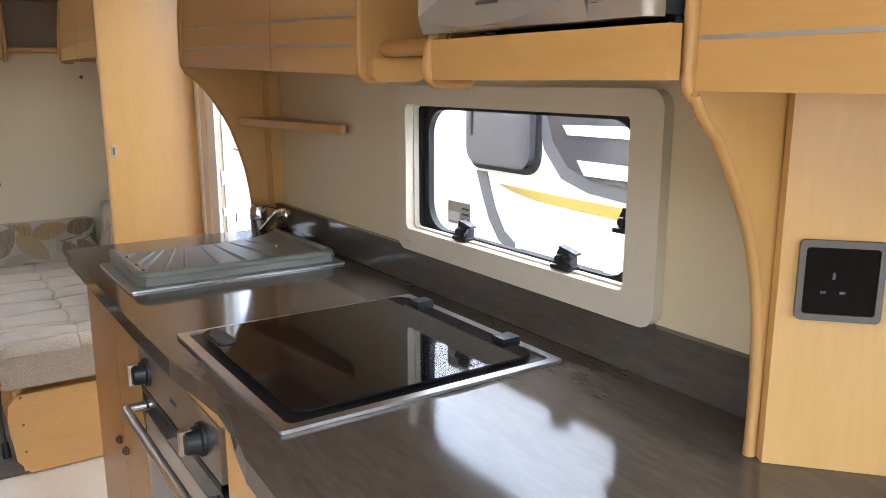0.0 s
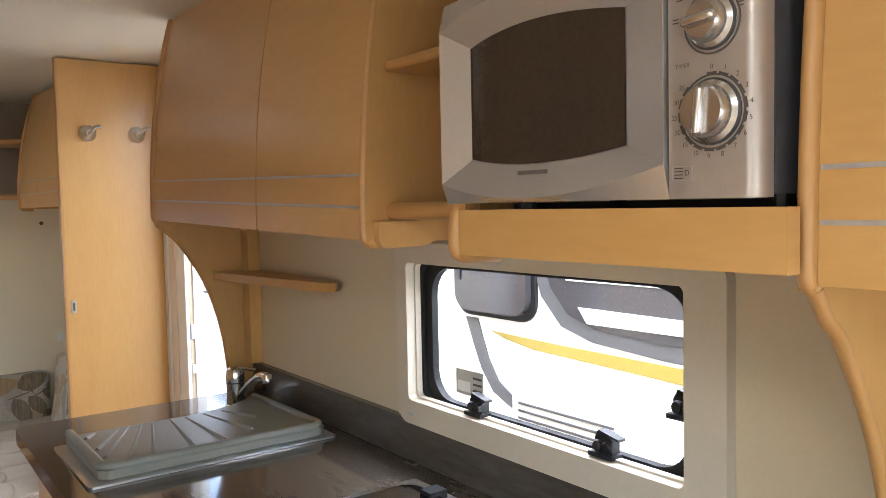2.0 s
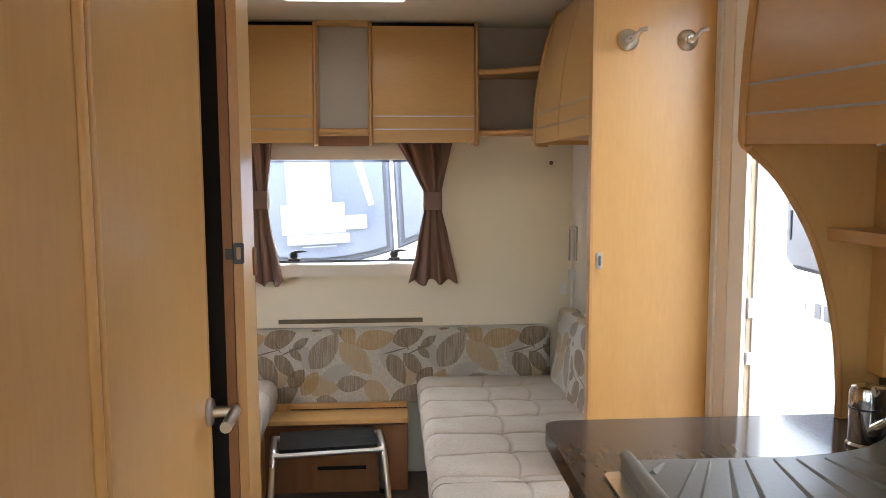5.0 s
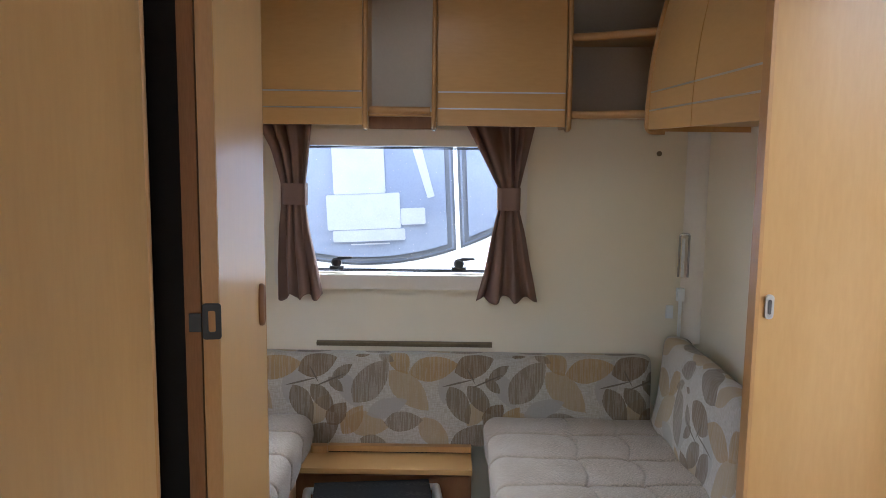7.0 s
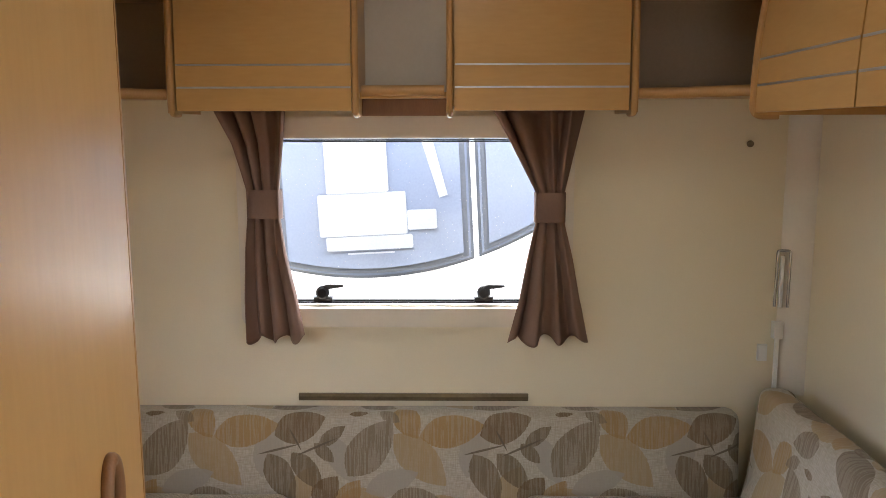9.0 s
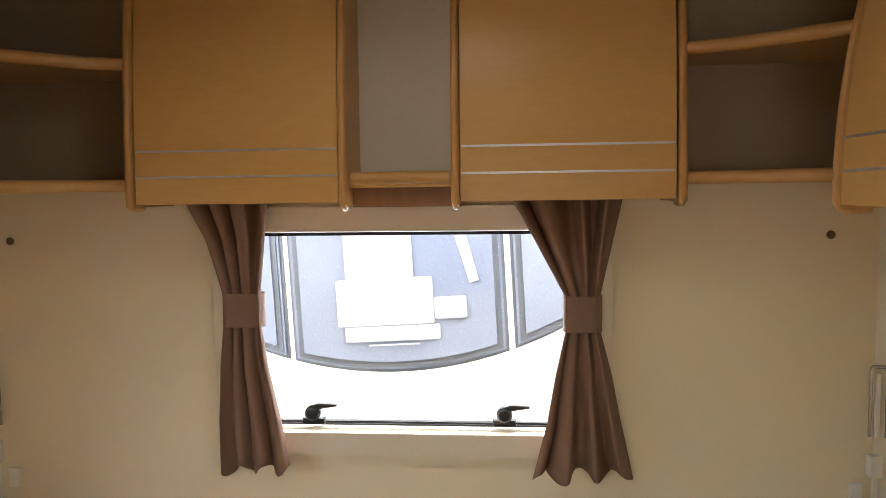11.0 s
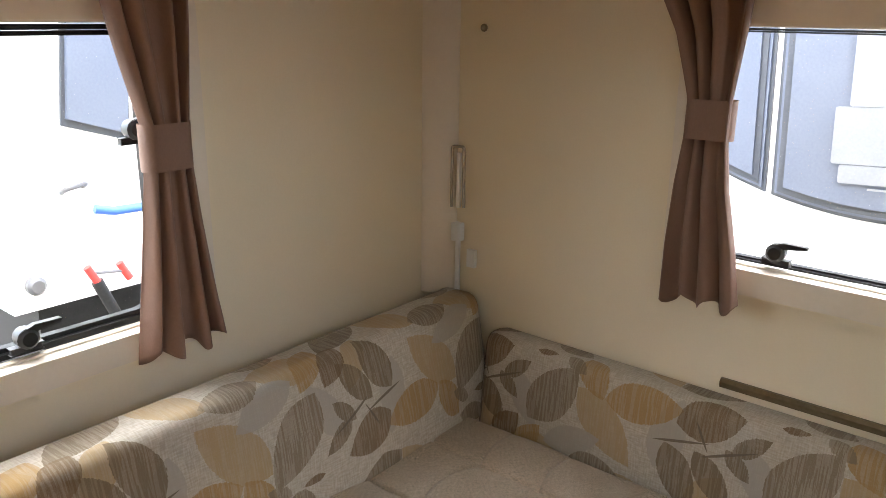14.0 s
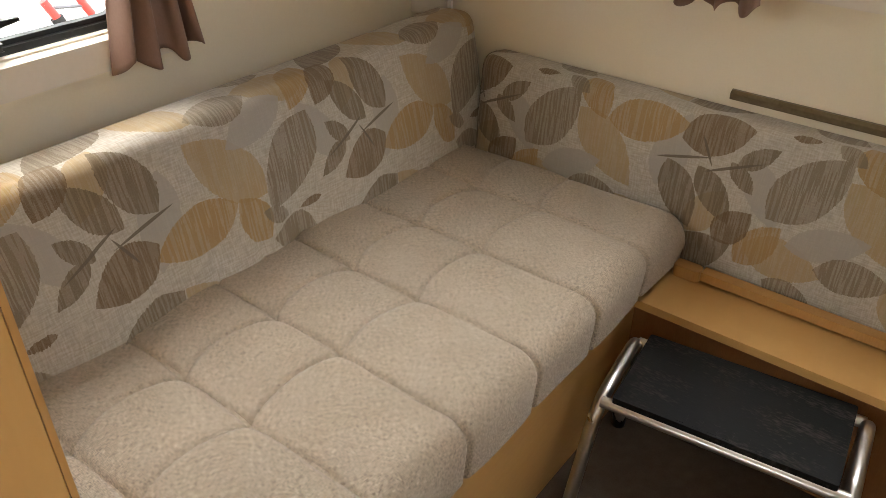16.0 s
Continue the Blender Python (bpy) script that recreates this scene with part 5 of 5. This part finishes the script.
back = [[bm.verts.new((XF + 0.023, y, z)) for y in (ys[0], ys[-1])] for z in (Z0, Z1)]
bm.faces.new([grid[0][k] for k in range(len(ys))] + [back[0][1], back[0][0]])
bm.faces.new([grid[5][k] for k in range(len(ys))] + [back[1][1], back[1][0]])
bm.faces.new([grid[i][-1] for i in (0, 1, 4, 5)] + [back[1][1], back[0][1]])
bm.faces.new([grid[i][0] for i in (0, 1, 4, 5)] + [back[1][0], back[0][0]])
door = part("door", bm, M_SILVER_L, mw, "silver moulded door", smooth=True)
bm = bmesh.new()
g2 = [[bm.verts.new((p[0] - 0.0012, p[1], p[2])) for p in dr_rows[i]] for i in (2, 3)]
for k in range(len(ys) - 1):
    bm.faces.new((g2[0][k], g2[0][k + 1], g2[1][k + 1], g2[1][k]))
part("door_window", bm, M_MWGLASS, door, "dark see-through screen", smooth=True)
part("logo_bar", box(XF - 0.0155, XF - 0.0145, 0.012, 0.058, Z0 + 0.030, Z0 + 0.0345), M_PRINT, door)
edge = [(XF - 0.004, YD - 0.0015), (XF - 0.004, Y1 + 0.012)] + [(XF + 0.010 - 0.014 * math.cos(radians(a)), Y1 + 0.012 - 0.012 * math.sin(radians(a))) for a in (15, 30, 45, 60, 75, 90)] + [(XF + 0.0205, Y1), (XF + 0.0205, YD - 0.0015)]
cp = part("control_panel", prism(edge, "z", Z0, Z1), M_SILVER, mw, "silver control panel with a rounded side", bevel=0.002, smooth=True)
DY = -0.181
XP = XF - 0.0042


def words(body, y, z, size, parent):
    """Printed characters on the control panel."""
    cu = bpy.data.curves.new("print", "FONT")
    cu.body, cu.size, cu.align_x, cu.align_y, cu.extrude = body, size, "CENTER", "CENTER", 0.0
    tmp = bpy.data.objects.new("print", cu)
    me = bpy.data.meshes.new_from_object(tmp)
    bpy.data.objects.remove(tmp)
    me.transform(Matrix(((0, 0, -1, XP - 0.0006), (-1, 0, 0, y), (0, 1, 0, z), (0, 0, 0, 1))))
    me.transform(Matrix.Translation(-root_of(parent).location))
    me.materials.append(M_PRINT)
    o = new("printed_text", me)
    o.parent = parent
    return o


for z, r, turn, marks in ((1.580, 0.0225, 84, 6), (1.503, 0.0272, 5, 16)):
    dial = part("dial", lathe([(r, 0), (r, 0.003), (r - 0.004, 0.006), (r - 0.004, 0.014), (r - 0.007, 0.018)], (XP, DY, z), (-1, 0, 0), 36), M_DIAL, mw, "round silver dial", smooth=True)
    a = radians(turn)
    up = Vector((0, math.sin(a) * -1, math.cos(a)))
    sd = Vector((0, math.cos(a), math.sin(a)))
    bm = bmesh.new()
    bmesh.ops.create_cube(bm, size=1.0)
    for v in bm.verts:
        v.co = Vector((XP - 0.017, DY, z)) + v.co.x * 0.016 * Vector((1, 0, 0)) + v.co.y * 0.0095 * sd + v.co.z * (2 * r - 0.012) * up
    part("grip", bm, M_DIAL, dial, bevel=0.004, seg=3, smooth=True)
    def circle(rad):
        return [(DY + rad * math.cos(k * math.tau / 40), z + rad * math.sin(k * math.tau / 40)) for k in range(40)]
    part("dial_collar", ring(circle(r + 0.0018), circle(r - 0.001), "x", XP - 0.0016, XP + 0.001), M_CASING, mw, "dark collar")
    part("dial_ring", ring(circle(r + 0.0054), circle(r + 0.0040), "x", XP - 0.0010, XP + 0.001), M_PRINT, mw, "thin dark printed ring")
    if marks > 10:
        for k in range(marks):
            a0, a1 = radians(90 - k * 20.5 - 7.5), radians(90 - k * 20.5 + 7.5)
            dash = [(DY - q * math.cos(w), z + q * math.sin(w)) for q, w in ((r + 0.0042, a0), (r + 0.0072, a0), (r + 0.0072, a1), (r + 0.0042, a1))]
            part("dial_dash", prism(dash, "x", XP - 0.0011, XP + 0.001), M_PRINT, cp)
for k, num in enumerate("0 1 2 3 4 5 6 7 8 9 10 15 20 25 30 35".split()):
    a = radians(90 - k * 20.5)
    words(num, DY - 0.0385 * math.cos(a), 1.503 + 0.0385 * math.sin(a), 0.0062, cp)
words("TIMER", YD - 0.017, 1.546, 0.0056, cp)
words("POWER", YD - 0.017, 1.618, 0.0052, cp)
for y, z in ((-0.181, 1.616), (-0.204, 1.610), (-0.2085, 1.588), (-0.148, 1.604), (-0.144, 1.585)):
    for d in (0.0, 0.003):
        part("print_mark", box(XP - 0.0008, XP - 0.0002, y - 0.003, y + 0.003, z - 0.0005 + d, z + 0.0005 + d), M_PRINT, cp)
for k in range(4):
    part("print_mark", box(XP - 0.0008, XP - 0.0002, -0.151, -0.142, 1.4462 + 0.003 * k, 1.4470 + 0.003 * k), M_PRINT, cp)
part("print_frame", ring([(-0.161, 1.4445), (-0.140, 1.4445), (-0.140, 1.4575), (-0.161, 1.4575)], [(-0.1603, 1.4452), (-0.1407, 1.4452), (-0.1407, 1.4568), (-0.1603, 1.4568)], "x", XP - 0.0008, XP - 0.0002), M_LINE, cp)
words("D", -0.1555, 1.451, 0.007, cp)

# ---- washroom front and wardrobe door ----
XW = -0.132
ob = thing("wall_washroom", (XW - 0.02, 0.0, 0), "beech washroom front with beaded joints", "partition", kind="structure")
part("front_board", box(XW - 0.024, XW, 0.30, 1.104, 0.002, ZC - 0.002), M_WOOD, ob)
# Unseen end of the washroom, cut short so the left lamp reaches the kitchen.
part("return_board", box(XL + 0.002, XW - 0.0245, 0.30, 0.32, 0.002, ZC - 0.002), M_WOOD, ob)
for y in (1.1135, 1.1345):
    part("bead", tube([(XW + 0.001, y, 0.003), (XW + 0.001, y, ZC - 0.003)], 0.0085, 12), M_WOOD, ob, "half-round vertical bead", smooth=True)
part("bead_board", box(XW - 0.024, XW - 0.012, 1.1042, 1.1438, 0.002, ZC - 0.002), M_WOOD, ob)
part("frame_post", box(-0.104, -0.0865, 1.703, 1.722, 0.002, ZC - 0.002), M_BROWN, ob, "brown door post", bevel=0.002)
# Near-black board added so the door gap reads as deep shade.
part("gap_shade_board", box(-0.60, -0.1045, 1.726, 1.736, 0.002, ZC - 0.002), M_DARK, ob)
dw = thing("door_2", (XW, 1.42, 0.01), "beech washroom door standing just ajar", "door", kind="structure")
part("leaf", box(XW - 0.026, XW - 0.001, 1.144, 1.684, 0.012, ZC - 0.012), M_WOOD, dw, "plain beech door leaf", bevel=0.004)
part("leaf_edge", tube([(XW - 0.012, 1.686, 0.012), (XW - 0.012, 1.686, ZC - 0.012)], 0.0125, 12), M_LIP, dw, "rounded beech edge", smooth=True)
h = part("handle", lathe([(0.026, 0), (0.027, 0.004), (0.024, 0.009), (0.011, 0.011), (0.0095, 0.05)], (XW - 0.0008, 1.665, 0.905), (1, 0, 0), 24), M_STEEL, dw, "brushed steel lever handle", smooth=True)
part("lever", tube([(XW + 0.048, 1.675, 0.905), (XW + 0.050, 1.655, 0.905), (XW + 0.050, 1.575, 0.903)], 0.0105, 14), M_STEEL, h, smooth=True)
# Added to draw the darkness behind the ajar door.
box_in = part("washroom_shade", box(XW - 0.60, XW - 0.59, 1.0, 2.16, 0.002, ZC - 0.002), M_DARK)
tagged(box_in, "added dark board for the shade inside the washroom", "wall", kind="structure")
w = part("wall_partition", box(XL + 0.002, -0.158, 2.186, 2.2035, 0.002, ZC - 0.002), M_WOOD)
tagged(w, "beech partition behind the seat", "wall", kind="structure")

wd = thing("door_3", (-0.09, 1.93, 0.01), "beech wardrobe door with an oval finger pull", "door", kind="structure")
pa, pb = Vector((-0.067, 1.707, 0)), Vector((-0.1305, 2.200, 0))
du = (pb - pa).normalized()
dn = Vector((du.y, -du.x, 0))
if dn.x < 0:
    dn = -dn


def on_leaf(bm):
    for v in bm.verts:
        v.co = pa + du * v.co.x + dn * v.co.y + Vector((0, 0, v.co.z))
    return bm


length = (pb - pa).length
part("leaf", on_leaf(box(0.002, length - 0.004, -0.018, 0.0, 0.012, ZC - 0.010)), M_WOOD, wd, "plain beech leaf", bevel=0.002)
part("edge_strip", on_leaf(box(-0.001, 0.0015, -0.018, -0.0005, 0.012, ZC - 0.010)), M_LIP, wd, "brown edge strip")
part("edge_strip", on_leaf(box(length - 0.0035, length, -0.019, 0.0005, 0.012, ZC - 0.010)), M_LIP, wd, "brown edge strip", bevel=0.001)
for z in (1.200, 1.745):
    c = part("catch", on_leaf(ring(rounded(-0.018, 0.002, z - 0.02, z + 0.02, 0.003, 2), rounded(-0.012, -0.004, z - 0.012, z + 0.012, 0.002, 2), "x", -0.0035, -0.0012)), M_BLACK, wd, "small black latch")
    part("catch_tongue", on_leaf(box(-0.0045, -0.0012, -0.032, -0.019, z - 0.011, z + 0.009)), M_BLACK, c)
oval = [(0.400 + 0.014 * math.cos(k * math.tau / 28), 0.003, 1.137 + 0.029 * math.sin(k * math.tau / 28)) for k in range(28)]
fp = part("finger_pull", on_leaf(tube(oval, 0.0058, 10, closed=True)), M_BROWN, wd, "oval brown finger pull", smooth=True)
part("pull_recess", on_leaf(prism([(u, z) for u, v, z in oval], "y", 0.0004, 0.0014)), M_DARK, fp)

# ---- ceiling fittings ----
rl = thing("rooflight", (0.065, 2.81, ZC), "cream framed rooflight in the ceiling", "rooflight", kind="structure")
part("frame", ring(rounded(-0.20, 0.335, 2.50, 3.07, 0.05, 6), rounded(-0.138, 0.268, 2.632, 2.988, 0.012, 6), "z", ZC - 0.020, ZC - 0.0005), M_FRAME, rl, "cream moulded frame", bevel=0.006, smooth=True)
part("cassette_bar", box(-0.138, 0.268, 2.90, 2.912, ZC - 0.016, ZC - 0.010), M_WHITE, rl)
part("dome", box(-0.139, 0.269, 2.631, 2.989, ZC + 0.025, ZC + 0.032), M_WHITE, rl, "white opal dome")
for x in (-0.14, 0.19, 0.275):
    part("slot", box(x, x + 0.055, 2.512, 2.520, ZC - 0.0225, ZC - 0.0205), M_PRINT, rl)
# Added out of view around the front rooflight lamp.
rf = thing("rooflight", (-0.22, -0.80, ZC), "unseen rooflight added over the front, with a cream frame", "rooflight", kind="structure")
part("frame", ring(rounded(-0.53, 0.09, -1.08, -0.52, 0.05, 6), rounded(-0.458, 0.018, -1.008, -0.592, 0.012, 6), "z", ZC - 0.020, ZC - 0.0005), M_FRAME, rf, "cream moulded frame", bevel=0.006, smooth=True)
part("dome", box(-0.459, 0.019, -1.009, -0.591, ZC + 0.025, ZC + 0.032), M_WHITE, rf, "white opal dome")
for x, y, r in ((0.06, 2.33, 0.138), (0.395, 1.72, 0.125)):
    cl = thing("ceiling_lamp", (x, y, ZC), "round satin grey ceiling lamp with a pale lens", "ceiling lamp", "ceiling lamps")
    part("body", lathe([(r * 0.9, 0), (r, 0.008), (r * 0.98, 0.020), (r * 0.86, 0.030), (r * 0.80, 0.031)], (x, y, ZC - 0.0005), (0, 0, -1), 40), M_SILVER, cl, "satin grey ring", smooth=True)
    part("lens", lathe([(r * 0.79, 0.0), (r * 0.74, 0.010), (r * 0.58, 0.020), (r * 0.32, 0.026), (0.0, 0.028)], (x, y, ZC - 0.030), (0, 0, -1), 40), M_WHITE, cl, "frosted lens", smooth=True)
    part("switch", box(x + r * 0.75, x + r * 0.98, y - 0.02, y - 0.005, ZC - 0.036, ZC - 0.021), M_BLACK, cl)

# ---- outside ----
g = part("ground", box(-300, 300, -300, 300, -0.62, -0.60), M_GROUND)
tagged(g, "grey brown gravel yard around the vans", "ground", kind="structure")


def van(name, at, label):
    return thing(name, at, label, "caravan", "parked caravans")


# the caravan beside the kitchen
XN = 1.88
cv = van("caravan", (XN + 1.1, 1.4, -0.6), "white parked caravan with grey windows and yellow stripe")
part("body", box(XN, XN + 2.2, -2.6, 4.4, -0.25, 2.02), M_BODY, cv, "white panelled body", bevel=0.05, seg=4)
for y in (0.4, 1.15):
    part("wheel", lathe([(0.30, 0), (0.32, 0.03), (0.32, 0.15), (0.28, 0.18)], (XN + 0.02, 0.6 + y, -0.28), (1, 0, 0), 24), M_RUBBER, cv, "black tyre", smooth=True)


def side_window(parent, y0, y1, z0, z1):
    part("window_surround", prism(rounded(y0 - 0.02, y1 + 0.02, z0 - 0.02, z1 + 0.02, 0.07, 6), "x", XN - 0.012, XN - 0.0005), M_RUBBER, parent, "dark rubber surround")
    w = part("window", prism(rounded(y0, y1, z0, z1, 0.06, 6), "x", XN - 0.036, XN - 0.0125), M_GREYPANEL, parent, "tinted acrylic window", bevel=0.01, smooth=True)
    part("stay", box(XN - 0.040, XN - 0.0365, y1 - 0.04, y1 - 0.028, z0 + 0.10, z0 + 0.22), M_RUBBER, w)
    return w


side_window(cv, 1.20, 1.56, 1.07, 1.45)
side_window(cv, 2.62, 3.34, 0.96, 1.50)
side_window(cv, 3.66, 4.2, 0.94, 1.50)
sw = [(1.21, 1.45), (1.20, 1.24), (1.165, 1.14), (1.08, 1.055), (0.955, 1.022), (0.70, 1.005), (-0.6, 0.99), (-0.6, 1.45)]
part("grey_graphic", prism(sw, "x", XN - 0.004, XN - 0.0006), M_GREYTRIM, cv, "dark grey body graphic")
sw = [(1.165, 1.45), (1.155, 1.26), (1.12, 1.17), (1.05, 1.095), (0.945, 1.062), (0.70, 1.05), (-0.6, 1.03), (-0.6, 1.45)]
part("grey_graphic", prism(sw, "x", XN - 0.007, XN - 0.0045), M_GREYPANEL, cv, "charcoal body graphic")
part("white_graphic", prism([(1.075, 1.225), (1.05, 1.195), (0.3, 1.20), (0.3, 1.245)], "x", XN - 0.010, XN - 0.0075), M_BODY, cv, "white body graphic")
part("white_graphic", prism([(1.005, 1.120), (0.97, 1.075), (0.3, 1.08), (0.3, 1.118)], "x", XN - 0.010, XN - 0.0075), M_BODY, cv, "white body graphic")
part("yellow_stripe", prism([(1.41, 1.005), (1.31, 1.002), (1.10, 0.998), (0.30, 0.99), (0.30, 0.94), (0.80, 0.957), (1.20, 0.968), (1.33, 0.985)], "x", XN - 0.004, XN - 0.0006), M_YELLOW, cv, "yellow stripe")
arc = [(1.54, 1.04), (1.50, 0.95), (1.46, 0.87), (1.40, 0.80), (1.30, 0.76), (1.28, 0.79), (1.37, 0.84), (1.42, 0.91), (1.45, 0.98), (1.475, 1.04)]
part("grey_arc", prism(arc, "x", XN - 0.004, XN - 0.0006), M_GREYTRIM, cv, "grey curved graphic")
vt = part("fridge_vent", prism(rounded(0.83, 1.285, 0.67, 0.828, 0.02, 4), "x", XN - 0.02, XN - 0.0006), M_WHITE, cv, "white louvred vent", bevel=0.004)
for k in range(5):
    part("louvre", box(XN - 0.024, XN - 0.0205, 0.86, 1.255, 0.695 + 0.024 * k, 0.702 + 0.024 * k), M_GREYTRIM, vt)
for k in range(5):
    part("letter_bar", box(XN - 0.003, XN - 0.0006, 3.430 - 0.050 * k, 3.462 - 0.050 * k, 0.782, 0.812 + 0.012 * (k in (0, 2))), M_LETTER, cv)
for k in range(3):
    part("letter_bar", box(XN - 0.003, XN - 0.0006, 3.118 - 0.068 * k, 3.162 - 0.068 * k, 0.762, 0.822), M_GREYTRIM, cv)
part("door_lock", box(XN - 0.014, XN - 0.0006, 4.205, 4.230, 0.445, 0.510), M_RUBBER, cv, "small black lock", bevel=0.004)
part("service_hatch", box(XN - 0.006, XN - 0.0006, 4.17, 4.25, 0.185, 0.225), M_GREYTRIM, cv)
part("skirt", box(XN - 0.012, XN - 0.0006, -2.55, 4.35, -0.24, -0.02), M_GREYTRIM, cv)
part("panel_joint", box(XN - 0.003, XN - 0.0006, 3.735, 3.742, -0.02, 1.9), M_GREYTRIM, cv)
part("reflector", box(XN - 0.006, XN - 0.0006, 3.60, 3.69, 0.25, 0.285), M_YELLOW, cv, "small yellow reflector", bevel=0.002)

# the caravan behind the end window: bowed front with three panes
YN = 4.85
cv = van("caravan", (-0.2, YN + 1.5, -0.6), "white parked caravan with a bowed three-pane front window")


def bowed(x):
    return YN + 0.10 * ((x + 0.2) / 1.0) ** 2


xs = np.linspace(-1.35, 0.95, 36)
bm = bmesh.new()
lo = [bm.verts.new((x, bowed(x), -0.25)) for x in xs] + [bm.verts.new((0.95, YN + 3.0, -0.25)), bm.verts.new((-1.35, YN + 3.0, -0.25))]
hi = [bm.verts.new((v.co.x, v.co.y, 1.95)) for v in lo]
bm.faces.new(lo[::-1])
bm.faces.new(hi)
for k in range(len(lo)):
    bm.faces.new((lo[k], lo[(k + 1) % len(lo)], hi[(k + 1) % len(lo)], hi[k]))
part("body", bm, M_BODY, cv, "white bowed body", smooth=True)


def sag(x):
    return 0.79 + 0.34 * ((x + 0.2) / 1.0) ** 2


for a, b in ((-1.12, -0.634), (-0.613, 0.220), (0.242, 0.72)):
    def plate(inset, d0, d1):
        xs2 = np.linspace(a + inset, b - inset, 16)
        bm = bmesh.new()
        f = [[bm.verts.new((x, bowed(x) - d, z)) for x, z in [(x, sag(x) + inset) for x in xs2] + [(x, 1.50 - inset) for x in xs2[::-1]]] for d in (d0, d1)]
        bm.faces.new(f[1])
        for k in range(len(f[0])):
            j = (k + 1) % len(f[0])
            bm.faces.new((f[0][k], f[0][j], f[1][j], f[1][k]))
        return bm
    part("window_seal", plate(0.0, 0.0, 0.012), M_SEALGREY, cv, "weathered grey window seal")
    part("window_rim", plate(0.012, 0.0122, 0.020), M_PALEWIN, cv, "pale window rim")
    part("window_shade", plate(0.022, 0.0202, 0.026), M_SEALGREY, cv)
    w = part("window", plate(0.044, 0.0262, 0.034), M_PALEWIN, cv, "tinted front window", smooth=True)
# Flat plates imitate the white reflections in the bowed window.
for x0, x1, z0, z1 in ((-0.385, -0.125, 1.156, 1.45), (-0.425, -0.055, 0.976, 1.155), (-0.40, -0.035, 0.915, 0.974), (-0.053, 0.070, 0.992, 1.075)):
    part("reflection_patch", prism(rounded(x0, x1, z0, z1, 0.008, 3), "y", bowed(min(abs(x0 + 0.2), abs(x1 + 0.2)) - 0.2) - 0.042, bowed(x0) - 0.036), M_PANE_PATCH, cv, "white patch imitating a reflection in the window")
part("pale_strip", prism([(0.005, 1.42), (0.055, 1.42), (0.120, 1.13), (0.085, 1.12)], "y", YN - 0.030, YN + 0.002), M_PANE_PATCH, cv, "pale slanting strip on the pane")
part("reflection_bar", box(-0.31, -0.115, YN - 0.046, YN - 0.043, 0.899, 0.905), M_PANE_PATCH, cv)
# this van stands on sloping ground
cv.rotation_euler = (0, radians(-2.8), 0)
cv.location.x += 0.083

# the caravan beyond the side window
XM = -2.25
cv = van("caravan", (XM - 1.1, 4.6, -0.6), "white parked caravan with a tow bar at its front")
part("body", box(XM - 2.2, XM, 2.93, 7.5, 0.50, 2.0), M_BODY, cv, "white panelled body", bevel=0.06, seg=4)
part("chassis", box(XM - 2.0, XM - 0.25, 3.1, 7.4, -0.1, 0.48), M_RUBBER, cv)
part("window_surround", prism([(3.14, 1.07), (3.36, 1.0), (3.40, 1.5), (3.19, 1.5)], "x", XM + 0.0006, XM + 0.01), M_SEALGREY, cv)
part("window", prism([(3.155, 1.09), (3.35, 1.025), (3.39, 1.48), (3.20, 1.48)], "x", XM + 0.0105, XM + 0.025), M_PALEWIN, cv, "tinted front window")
part("grab_handle", tube(bend([(XM, 3.12, 0.86), (XM + 0.03, 3.12, 0.875), (XM + 0.03, 3.19, 0.885), (XM, 3.19, 0.87)], 0.012, 3), 0.008, 8), M_GREYTRIM, cv, smooth=True)
part("blue_hose", tube([(XM + 0.04, 3.20, 0.80), (XM + 0.05, 3.26, 0.785), (XM + 0.05, 3.36, 0.782)], 0.015, 10), M_BLUE, cv, "blue ribbed cable", smooth=True)
part("knob", lathe([(0.03, 0), (0.03, 0.02), (0.02, 0.03)], (XM + 0.0006, 3.0, 0.585), (1, 0, 0), 16), M_GREYTRIM, cv, smooth=True)
for y, z in ((3.17, 0.585), (3.28, 0.575)):
    part("red_lever", tube([(XM + 0.04, y - 0.018, z + 0.03), (XM + 0.042, y - 0.006, z + 0.005), (XM + 0.044, y + 0.012, z - 0.03)], 0.013, 10), M_RED, cv, "red handle", smooth=True)
part("lever_arm", tube([(XM + 0.04, 3.18, 0.56), (XM + 0.06, 3.23, 0.42), (XM + 0.06, 3.25, 0.2), (XM + 0.06, 3.25, -0.6)], 0.02, 10), M_RUBBER, cv, smooth=True)
part("lever_rod", tube([(XM + 0.04, 3.17, 0.59), (XM + 0.045, 3.28, 0.575)], 0.005, 8), M_GREYTRIM, cv, smooth=True)
part("wheel", lathe([(0.28, 0), (0.31, 0.03), (0.31, 0.17), (0.27, 0.2)], (XM - 0.3, 2.75, -0.28), (1, 0, 0), 24), M_RUBBER, cv, "black tyre", smooth=True)
cv.location.y += 0.085
cv.location.z -= 0.012
